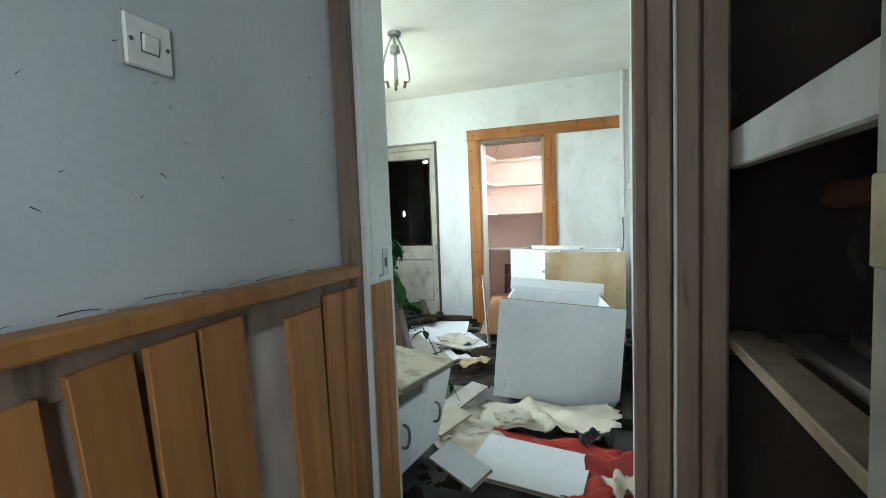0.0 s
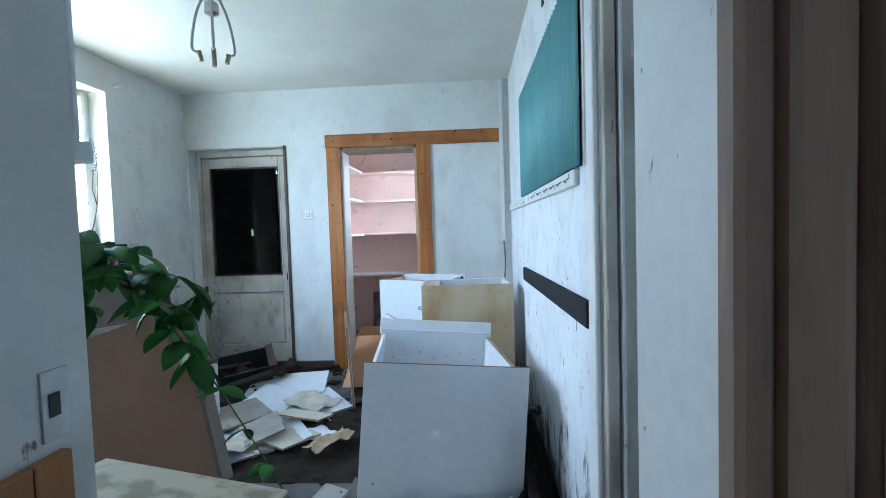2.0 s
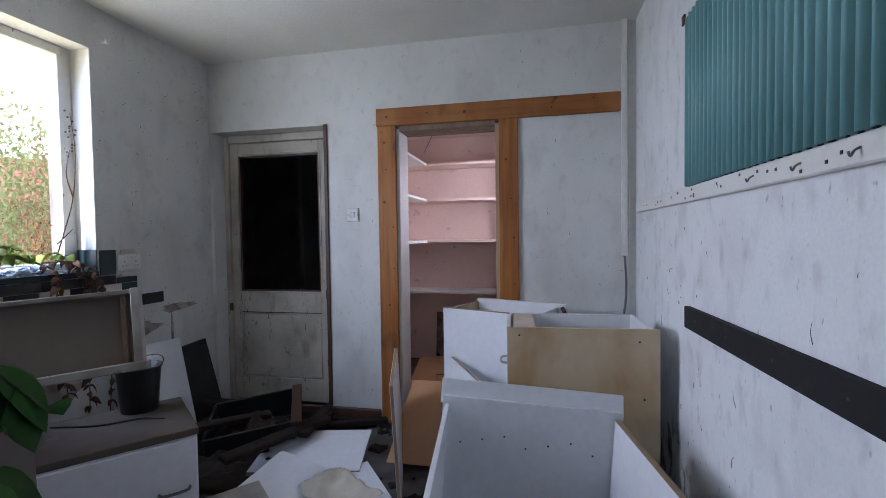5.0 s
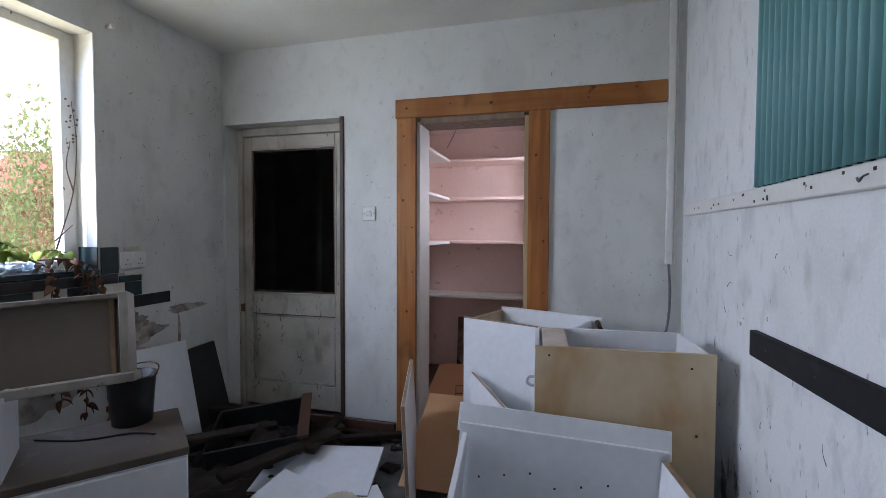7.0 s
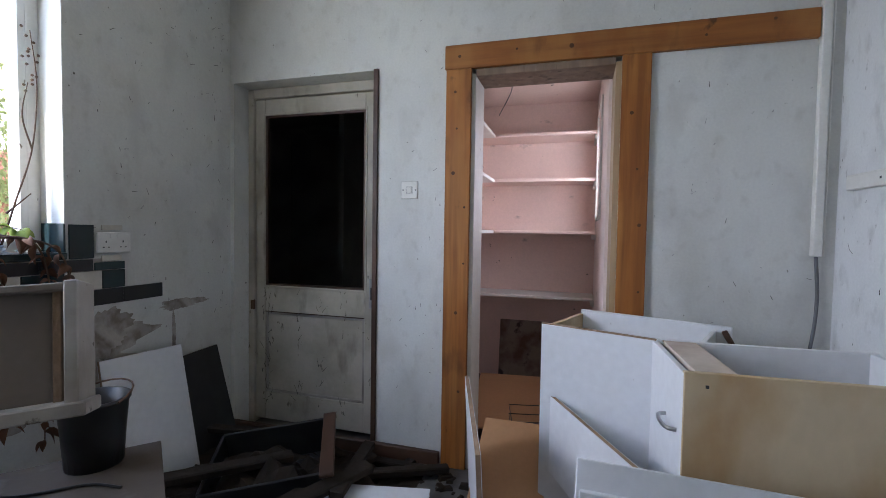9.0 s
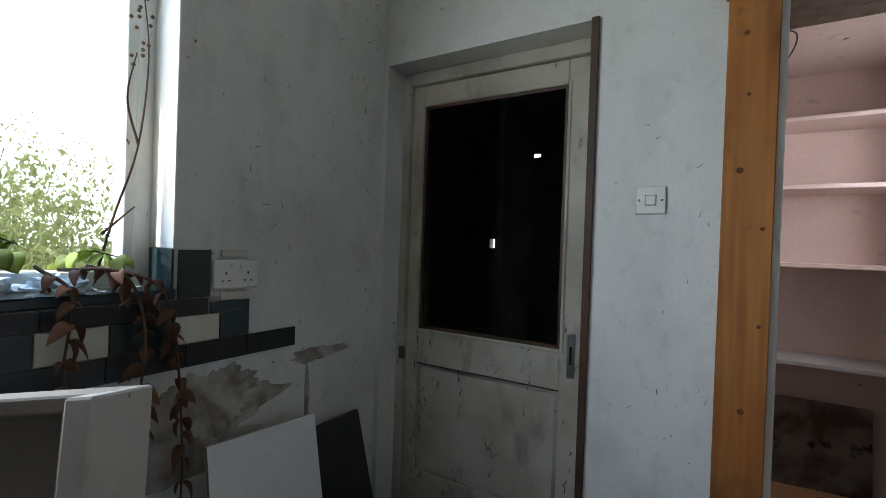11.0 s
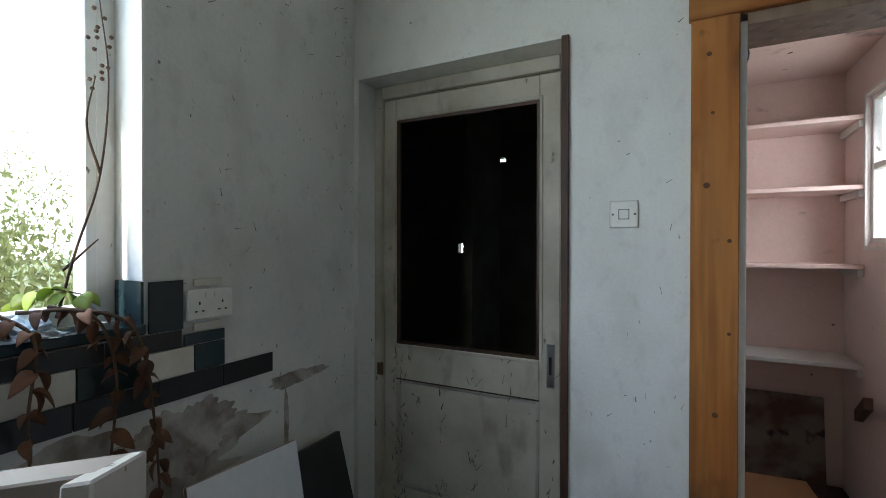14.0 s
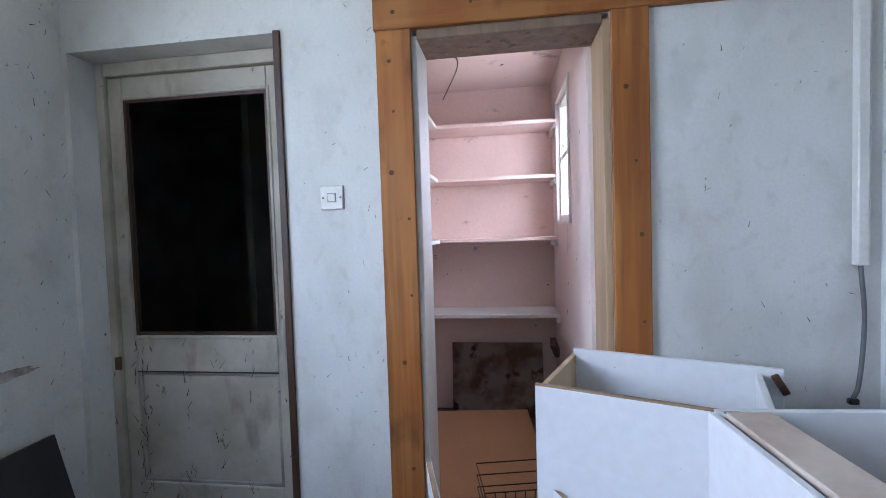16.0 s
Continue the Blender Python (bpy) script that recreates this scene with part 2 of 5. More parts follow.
TILE_R = mat("near_black_border_tile", (0.014, 0.015, 0.018), (0.03, 0.03, 0.03), rough=0.3, scale=12, fine=60, bump=0.03)
PLASTER = add_spots(mat("crumbling_bare_plaster", (0.50, 0.46, 0.42), (0.22, 0.185, 0.15), rough=0.9, scale=9, fine=50, bump=0.9, lo=0.4, hi=0.6, mix=1.0), (0.34, 0.31, 0.28), 7, 0.58, 0.66)
PLASTIC_W = mat("white_moulded_plastic", (0.74, 0.73, 0.69), (0.65, 0.63, 0.58), rough=0.35, scale=20, fine=90, bump=0.02)
BLACKPL = mat("black_plastic", (0.012, 0.012, 0.013), (0.03, 0.03, 0.028), rough=0.4, scale=8, fine=50, bump=0.05)
CHROME = mat("dull_chrome", (0.45, 0.45, 0.45), (0.3, 0.3, 0.3), rough=0.3, scale=20, fine=90, bump=0.02, metal=1.0)
GREYMET = mat("grey_painted_handle", (0.17, 0.17, 0.18), (0.1, 0.1, 0.1), rough=0.4, scale=20, fine=90, metal=0.4)
BRASS = mat("tarnished_brass", (0.35, 0.30, 0.2), (0.2, 0.17, 0.1), rough=0.4, scale=20, fine=90, metal=0.9)
RUST = mat("rusty_iron", (0.12, 0.06, 0.035), (0.05, 0.03, 0.02), rough=0.7, scale=20, fine=90, metal=0.3)
LINO = mat("grey_muddy_linoleum", (0.13, 0.125, 0.115), (0.05, 0.045, 0.04), rough=0.6, scale=4, fine=30, bump=0.3, lo=0.42, hi=0.6, mix=1.0)
SHEET = mat("torn_cream_sheet", (0.60, 0.55, 0.44), (0.42, 0.36, 0.27), rough=0.55, scale=6, fine=40, bump=0.1)
RED = mat("red_plastic_sheet", (0.42, 0.035, 0.025), (0.28, 0.02, 0.015), rough=0.3, scale=9, fine=40, bump=0.1)
LEAF = leafy(mat("green_leaf", (0.06, 0.20, 0.03), (0.035, 0.12, 0.02), rough=0.5, scale=14, fine=60, bump=0.1, vary=0.35))
LEAF_Y = leafy(mat("yellow_green_leaf", (0.30, 0.36, 0.05), (0.2, 0.27, 0.04), rough=0.5, scale=14, fine=60, bump=0.1, vary=0.3))
LEAF_D = mat("dead_brown_leaf", (0.13, 0.055, 0.025), (0.07, 0.035, 0.02), rough=0.8, scale=14, fine=60, vary=0.3)
STEM = mat("woody_stem", (0.10, 0.055, 0.03), (0.06, 0.035, 0.02), rough=0.8, scale=30, fine=90)
STEM_G = mat("green_stem", (0.06, 0.10, 0.03), (0.04, 0.06, 0.02), rough=0.6, scale=30, fine=90)
GREENP = add_spots(mat("faded_green_wall_paint", (0.27, 0.32, 0.29), (0.17, 0.20, 0.185), rough=0.5, scale=3, fine=40, bump=0.1, stretch=(3, 3, 0.6)), (0.04, 0.04, 0.04), 12, 0.70, 0.74, (1, 1, 0.25))
PALEB = mat("pale_blue_wall_paint", (0.45, 0.52, 0.55), (0.35, 0.4, 0.42), rough=0.6, scale=3, fine=50)
SPRAY = mat("black_spray_paint", (0.008, 0.008, 0.009), (0.012, 0.012, 0.012), rough=0.6, scale=9, fine=60, bump=0.02)
HALLP = add_spots(mat("grubby_hall_wall_paint", (0.56, 0.57, 0.57), (0.44, 0.45, 0.45), rough=0.7, scale=2, fine=80, bump=0.2), (0.12, 0.11, 0.1), 20, 0.74, 0.76)
BARE = mat("stained_bare_plaster_strip", (0.62, 0.53, 0.45), (0.34, 0.25, 0.18), rough=0.9, scale=6, fine=40, bump=0.4, stretch=(1, 1, 0.5))
# brown wood lowered to near black: the cupboard's shade is in the colour
CUPB = add_spots(mat("shaded_brown_lining", (0.062, 0.042, 0.033), (0.022, 0.016, 0.013), rough=0.8, scale=4, fine=40, bump=0.4, stretch=(1, 1, 0.4), lo=0.38, hi=0.64, mix=1.0), (0.10, 0.08, 0.07), 16, 0.64, 0.70, (1, 1, 0.4), 0.6)
# grey set to give the dimness of an unlit room by colour
DARK = mat("unlit_room_wall", (0.34, 0.32, 0.28), (0.16, 0.15, 0.14), rough=0.9, scale=3, fine=40)
# dark debris, colour deepened where window light would not reach
RUBBLE = mat("dark_shaded_debris", (0.036, 0.027, 0.02), (0.014, 0.011, 0.009), rough=0.95, spec=0.15, scale=8, fine=40, bump=1.0, lo=0.4, hi=0.6)
EARTH = mat("garden_soil_and_grass", (0.10, 0.14, 0.05), (0.16, 0.13, 0.07), rough=0.95, scale=0.7, fine=12, bump=0.6)
BRICKH = mat("red_brick_render", (0.30, 0.12, 0.08), (0.22, 0.09, 0.06), rough=0.9, scale=5, fine=30)
ROOFT = mat("red_clay_roof_tile", (0.33, 0.12, 0.07), (0.2, 0.08, 0.05), rough=0.85, scale=6, fine=20)
SHRUB = leafy(mat("sunlit_shrub_leaf", (0.23, 0.27, 0.09), (0.31, 0.31, 0.15), rough=0.6, scale=0.8, fine=10, bump=0.05))
SHRUB_R = leafy(mat("russet_shrub_leaf", (0.27, 0.14, 0.08), (0.22, 0.2, 0.08), rough=0.6, scale=0.8, fine=10, bump=0.05))
BAG = mat("crumpled_clear_bag", (0.55, 0.63, 0.68), (0.35, 0.42, 0.46), rough=0.25, scale=18, fine=60, bump=0.5)
STICK = mat("paper_sticker", (0.6, 0.58, 0.56), (0.5, 0.48, 0.46), rough=0.6)
STICKR = mat("red_print", (0.35, 0.05, 0.05), rough=0.6)
PINKF = mat("pink_folder", (0.55, 0.30, 0.27), (0.45, 0.22, 0.2), rough=0.5)
GLASS = bpy.data.materials.new("thin_window_glass")
GLASS.use_nodes = True
gn, gl = GLASS.node_tree.nodes, GLASS.node_tree.links
gmix, gclear, ggloss = gn.new("ShaderNodeMixShader"), gn.new("ShaderNodeBsdfTransparent"), gn.new("ShaderNodeBsdfGlossy")
gmix.inputs[0].default_value, ggloss.inputs["Roughness"].default_value = 0.04, 0.02
gl.new(gclear.outputs[0], gmix.inputs[1])
gl.new(ggloss.outputs[0], gmix.inputs[2])
gl.new(gmix.outputs[0], gn["Material Output"].inputs[0])
HAZE = bpy.data.materials.new("bright_hazy_sky")
HAZE.use_nodes = True
hb = HAZE.node_tree.nodes["Principled BSDF"]
hb.inputs["Base Color"].default_value, hb.inputs["Emission Color"].default_value, hb.inputs["Emission Strength"].default_value = (0.8, 0.8, 0.8, 1), (0.95, 0.98, 1.0, 1), 2.5


# ---- mesh helpers ----
def thing(name, m, label="", category="", group="", kind=""):
    ob = new(name)
    ob.empty_display_size = 0.1
    ob.matrix_world = m
    return tagged(ob, label, category, group, kind)


def part(name, bm, material, parent=None, label="", m=None):
    """Links a bmesh as one mesh object, under a thing or part if given."""
    me = bpy.data.meshes.new(name)
    bmesh.ops.recalc_face_normals(bm, faces=bm.faces[:])
    bm.to_mesh(me)
    bm.free()
    me.materials.append(material)
    ob = new(name, me)
    if parent:
        ob.parent = parent
    if m is not None:
        ob.matrix_basis = m
    return tagged(ob, label)


def cube(size, at=(0, 0, 0), bev=0.0, m=None, bm=None):
    """A box of that size whose middle is at at, with chamfered edges."""
    bm = bm or bmesh.new()
    mm = Matrix.Translation(at)
    if m is not None:
        mm = mm @ m
    r = bmesh.ops.create_cube(bm, size=1, matrix=mm @ Matrix.Diagonal((*size, 1)))
    if bev:
        es = list({e for v in r["verts"] for e in v.link_edges})
        bmesh.ops.bevel(bm, geom=es, offset=bev, segments=1, affect="EDGES")
    return bm


def span(x0, x1, y0, y1, z0, z1, bev=0.0, bm=None):
    return cube((x1 - x0, y1 - y0, z1 - z0), ((x0 + x1) / 2, (y0 + y1) / 2, (z0 + z1) / 2), bev, bm=bm)


def tube(points, r, seg=8, bm=None, taper=1.0):
    """A round bar along a run of points."""
    bm = bm or bmesh.new()
    rings = []
    pts = [Vector(p) for p in points]
    for i, p in enumerate(pts):
        d = (pts[min(i + 1, len(pts) - 1)] - pts[max(i - 1, 0)]).normalized()
        a = d.cross(Vector((0.31, 0.22, 0.92))).normalized()
        b = d.cross(a)
        rr = r * (1 + (taper - 1) * i / max(1, len(pts) - 1))
        rings.append([bm.verts.new(p + rr * (math.cos(2 * math.pi * k / seg) * a + math.sin(2 * math.pi * k / seg) * b)) for k in range(seg)])
    for u, v in zip(rings, rings[1:]):
        for k in range(seg):
            bm.faces.new((u[k], u[(k + 1) % seg], v[(k + 1) % seg], v[k]))
    bm.faces.new(rings[0][::-1])
    bm.faces.new(rings[-1])
    return bm


def bend(points, n=8):
    """A smooth run through a few points."""
    p = [Vector(q) for q in points]
    p = [2 * p[0] - p[1]] + p + [2 * p[-1] - p[-2]]
    out = []
    for i in range(1, len(p) - 2):
        for k in range(n):
            t = k / n
            out.append(0.5 * ((2 * p[i]) + (p[i + 1] - p[i - 1]) * t + (2 * p[i - 1] - 5 * p[i] + 4 * p[i + 1] - p[i + 2]) * t * t + (3 * p[i] - p[i - 1] - 3 * p[i + 1] + p[i + 2]) * t ** 3))
    return out + [p[-2]]


def smooth(ob):
    for f in ob.data.polygons:
        f.use_smooth = True
    return ob


def setting(name, bm, material, label="", category=""):
    return tagged(part(name, bm, material), label, category, kind="structure")


def holes(parent, spots, size, axis="y"):
    """Small dark screw holes, each a part."""
    for p in spots:
        s = (size, 0.003, size) if axis == "y" else (0.003, size, size)
        part("screw_hole", cube(s, p), BLACKPL, parent)


def solid(bm, t):
    """Gives a sheet of faces its thickness."""
    bm.normal_update()
    bmesh.ops.solidify(bm, geom=bm.faces[:], thickness=t)

# ---- large structure ----
XW, XE, YS, YN, HC = -2.97, 0.0, 2.52, 6.0, 2.555
setting("floor", span(-3.2, 0.53, 2.4, 6.2, -0.12, 0.0), LINO, "grey muddy linoleum floor", "floor")
setting("floor_hall", span(-1.1, 0.6, -0.7, 2.4, -0.12, 0.0), LINO, "grey muddy hall floor", "floor")
setting("pantry_floor", span(-1.95, -0.87, 6.2, 7.55, -0.12, 0.0), DARKWOOD, "dark damp pantry floor", "floor")
setting("ceiling", span(-3.2, 0.2, 2.4, 6.2, HC, HC + 0.12), CEIL, "white textured kitchen ceiling", "ceiling")
# west wall with its window opening
WY0, WY1, WZ0, WZ1 = 3.70, 5.10, 1.10, 2.315
bm = span(-3.2, XW, 2.4, WY0, 0, HC)
span(-3.2, XW, WY1, 6.2, 0, HC, bm=bm)
span(-3.2, XW, WY0, WY1, 0, WZ0 - 0.03, bm=bm)
span(-3.2, XW, WY0, WY1, WZ1, HC, bm=bm)
setting("wall_west", bm, WALL, "aged white painted kitchen wall", "wall")
# north wall with the door and the pantry opening
DX0, DX1, DZ = -2.945, -2.045, 2.05
PX0, PX1, PZ = -1.52, -0.83, 2.01
bm = span(-3.2, DX0, YN, 6.2, 0, HC)
span(DX0, DX1, YN, 6.2, DZ, HC, bm=bm)
span(DX1, PX0, YN, 6.2, 0, HC, bm=bm)
span(PX0, PX1, YN, 6.2, PZ, HC, bm=bm)
span(PX1, 0.2, YN, 6.2, 0, HC, bm=bm)
setting("wall_north", bm, WALL, "aged white painted kitchen wall", "wall")
# east wall with the lobby opening
bm = span(XE, 0.2, 3.28, 6.0, 0, HC)
span(XE, 0.2, 2.52, 3.28, 2.1, HC, bm=bm)
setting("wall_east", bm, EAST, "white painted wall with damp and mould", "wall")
# south wall with the doorway
bm = span(XW, -0.965, 2.4, YS, 0, HC)
span(-0.965, -0.15, 2.4, YS, 2.08, HC, bm=bm)
span(-0.15, 0.2, 2.4, YS, 0, HC, bm=bm)
setting("wall_south", bm, WALL, "white painted wall round the doorway", "wall")
# hall
setting("wall_hall_west", span(-1.1, -1.0, -0.6, 2.4, 0, 2.5), HALLP, "grubby pale hall wall", "wall")
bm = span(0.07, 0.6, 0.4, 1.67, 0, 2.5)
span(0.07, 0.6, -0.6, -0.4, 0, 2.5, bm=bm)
# lintel of the unseen opening made for the hall fill
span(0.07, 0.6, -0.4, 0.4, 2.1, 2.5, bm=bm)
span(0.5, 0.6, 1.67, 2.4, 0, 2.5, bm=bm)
# sheet over the white wall end, carrying the same painted shade
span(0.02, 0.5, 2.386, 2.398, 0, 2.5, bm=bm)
setting("wall_hall_east", bm, CUPB, "brown lining, darkened for the shade in the cupboard", "wall")
setting("ceiling_hall", span(-1.1, 0.6, -0.6, 2.4, 2.5, 2.6), CEIL, "hall ceiling", "ceiling")
setting("wall_hall_south", span(-1.1, 0.6, -0.7, -0.6, 0, 2.5), HALLP, "plain hall end wall", "wall")
# lobby past the east doorway
setting("wall_lobby_north", span(0.172, 0.47, 3.276, 3.38, 0, 2.5), GREENP, "faded green painted lobby wall", "wall")
setting("wall_lobby_east", span(0.47, 0.57, 2.4, 3.38, 0, 2.5), PALEB, "pale blue lobby wall", "wall")
setting("wall_lobby_south", span(0.2, 0.47, 2.4, 2.52, 2.15, 2.5), PALEB, "pale blue lobby wall over an added, unseen opening", "wall")
setting("ceiling_lobby", span(0.2, 0.57, 2.4, 3.38, 2.5, 2.6), CEIL, "lobby ceiling", "ceiling")
# pantry
setting("wall_pantry_north", span(-2.0, -0.77, 7.55, 7.65, 0, 2.4), PINK, "pale pink pantry wall", "wall")
setting("wall_pantry_west", span(-2.0, -1.9, 6.2, 7.55, 0, 2.4), PINK, "pale pink pantry wall", "wall")
bm = span(-0.87, -0.82, 6.2, 6.72, 0, 2.4)
span(-0.87, -0.82, 7.22, 7.55, 0, 2.4, bm=bm)
span(-0.87, -0.82, 6.72, 7.22, 0, 1.33, bm=bm)
span(-0.87, -0.82, 6.72, 7.22, 2.03, 2.4, bm=bm)
setting("wall_pantry_east", bm, PINK_E, "pale pink pantry wall with a small window", "wall")
setting("ceiling_pantry", span(-2.0, -0.72, 6.2, 7.65, 2.25, 2.4), PINK, "pale pantry ceiling", "ceiling")
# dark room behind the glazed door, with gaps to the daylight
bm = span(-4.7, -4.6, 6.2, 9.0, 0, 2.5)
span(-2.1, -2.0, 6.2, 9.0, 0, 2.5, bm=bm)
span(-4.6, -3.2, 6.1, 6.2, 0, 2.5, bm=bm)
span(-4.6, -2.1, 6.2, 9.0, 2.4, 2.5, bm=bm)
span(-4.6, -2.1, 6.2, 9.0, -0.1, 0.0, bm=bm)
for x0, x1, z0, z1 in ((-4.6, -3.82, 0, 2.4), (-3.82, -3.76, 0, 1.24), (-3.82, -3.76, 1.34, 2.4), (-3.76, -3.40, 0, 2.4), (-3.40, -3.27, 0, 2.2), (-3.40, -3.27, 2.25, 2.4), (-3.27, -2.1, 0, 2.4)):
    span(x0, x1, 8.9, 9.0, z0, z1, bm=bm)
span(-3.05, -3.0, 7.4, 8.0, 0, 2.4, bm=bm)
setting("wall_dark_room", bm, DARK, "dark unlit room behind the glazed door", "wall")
# ground outside
setting("ground", span(-300, 300, -300, 300, -0.5, -0.4), EARTH, "overgrown garden ground", "ground")
for x0, x1, y0, y1 in ((-70.5, -69.5, -70, 90), (69.5, 70.5, -70, 90), (-69, 69, 90, 91)):
    setting("backdrop", span(x0, x1, y0, y1, -0.4, 60), HAZE, "bright hazy white sky in the distance", "sky")


# ---- doors, frames, windows ----
def glazed_door():
    d = tagged(thing("door_1", pose(0, 0, 0), kind="structure"), "dirty cream panelled door, shut, with a dark empty upper light", "door")
    x0, x1, y0, y1 = -2.905, -2.083, 6.14, 6.18
    gx0, gx1, gz0, gz1 = -2.835, -2.165, 0.862, 1.892
    for n, b in (("stile", span(x0, gx0, y0, y1, 0.03, 1.99, 0.004)), ("stile", span(gx1, x1, y0, y1, 0.03, 1.99, 0.004)),
                 ("top_rail", span(gx0, gx1, y0, y1, gz1, 1.99, 0.004)), ("middle_rail", span(gx0, gx1, y0, y1, 0.70, gz0, 0.004)),
                 ("bottom_rail", span(gx0, gx1, y0, y1, 0.03, 0.2, 0.004)), ("lower_panel", span(gx0, gx1, y0 + 0.014, y1 - 0.01, 0.2, 0.70))):
        part(n, b, DOORPAINT, d)
    for a in ((gx0, gx0 + 0.016, 0.2, 0.70), (gx1 - 0.016, gx1, 0.2, 0.70), (gx0 + 0.016, gx1 - 0.016, 0.2, 0.216), (gx0 + 0.016, gx1 - 0.016, 0.684, 0.70)):
        part("panel_moulding", span(a[0], a[1], y0 + 0.006, y0 + 0.014, a[2], a[3], 0.003), GRIM_SHADE, d)
    part("joint_line", span(gx0, gx1, y0 - 0.0012, y0, 0.698, 0.704), DARKWOOD, d, "dark open joint")
    for a in ((gx0, gx0 + 0.013, gz0, gz1), (gx1 - 0.013, gx1, gz0, gz1), (gx0 + 0.013, gx1 - 0.013, gz0, gz0 + 0.013), (gx0 + 0.013, gx1 - 0.013, gz1 - 0.013, gz1)):
        part("glazing_bead", span(a[0], a[1], y0 + 0.004, y0 + 0.02, a[2], a[3]), DARKWOOD, d, "dark bare glazing bead")
    for a in ((gx0 - 0.014, gx0, gz0 - 0.014, gz1 + 0.014), (gx1, gx1 + 0.014, gz0 - 0.014, gz1 + 0.014), (gx0, gx1, gz0 - 0.014, gz0), (gx0, gx1, gz1, gz1 + 0.014)):
        part("glazing_moulding", span(a[0], a[1], y0 - 0.006, y0, a[2], a[3], 0.003), DOORPAINT, d)
    part("lock_plate", span(-2.135, -2.105, y0 - 0.004, y0, 0.76, 0.93, 0.001), CHROME, d, "worn metal lock plate")
    part("hinge", cube((0.03, 0.014, 0.06), (-2.915, 6.125, 0.74), 0.004), RUST, d, "dark rusty hinge")
    part("keyhole", span(-2.125, -2.115, y0 - 0.006, y0 - 0.003, 0.81, 0.88), BLACKPL, d)
    f = tagged(thing("trim_door", pose(0, 0, 0), kind="structure"), "white door frame with a brown strip", "door frame")
    part("jamb", span(DX0, x0 - 0.003, 6.12, 6.198, 0, DZ - 0.002, 0.003), DOORPAINT, f)
    part("jamb", span(x1 + 0.003, DX1 - 0.002, 6.12, 6.198, 0, DZ - 0.002, 0.003), DOORPAINT, f)
    part("head", span(x0, x1, 6.12, 6.198, 1.993, DZ - 0.002, 0.003), DOORPAINT, f)
    part("edge_strip", span(DX1 - 0.004, DX1 + 0.022, YN - 0.012, YN + 0.02, 0.0, DZ + 0.005, 0.002), DARKWOOD, f, "dark brown edge strip")
    part("threshold", span(DX0, PX0 - 0.14, YN - 0.03, YN + 0.0, 0, 0.07, 0.004), DARKWOOD, f, "rotten brown skirting board")


glazed_door()


def pantry_frame():
    f = tagged(thing("trim_pantry", pose(0, 0, 0), kind="structure"), "orange varnished pine pantry door frame", "door frame")
    y0, y1 = YN - 0.022, YN
    part("post", span(-1.648, -1.52, y0, y1, 0, 2.01, 0.003), PINE, f)
    part("post", span(-0.83, -0.708, y0, y1, 0, 2.01, 0.003), PINE, f)
    part("header", span(-1.655, -0.092, y0 - 0.003, y1, 2.01, 2.128, 0.003), PINE_H, f)
    part("lining", span(-1.52, -1.50, y1, 6.2, 0, 1.99, 0.002), WHITEWOOD, f, "white painted lining")
    part("lining", span(-0.855, -0.83, y1, 6.2, 0, 1.99, 0.002), RAWPINE, f, "raw pine lining")
    part("lining", span(-1.50, -0.855, y1 - 0.004, 6.2, 1.975, 2.01, 0.002), BROWN, f, "brown head lining")
    for x, z in ((-1.6, 1.9), (-1.545, 1.33), (-1.605, 1.5), (-1.545, 1.05), (-1.58, 0.8), (-1.56, 0.4), (-1.59, 1.72), (-0.785, 1.75), (-0.755, 1.5), (-0.74, 1.25), (-0.735, 0.95), (-1.3, 2.08), (-1.58, 2.07), (-1.05, 2.07), (-0.5, 2.06), (-0.25, 2.1)):
        y, r = y0 - (0.0005 if z < 2.01 else 0.0035), random.uniform(0.005, 0.012)
        part("knot", tube([(x, y, z), (x, y + 0.0003, z)], r, 10), KNOT, f)


pantry_frame()


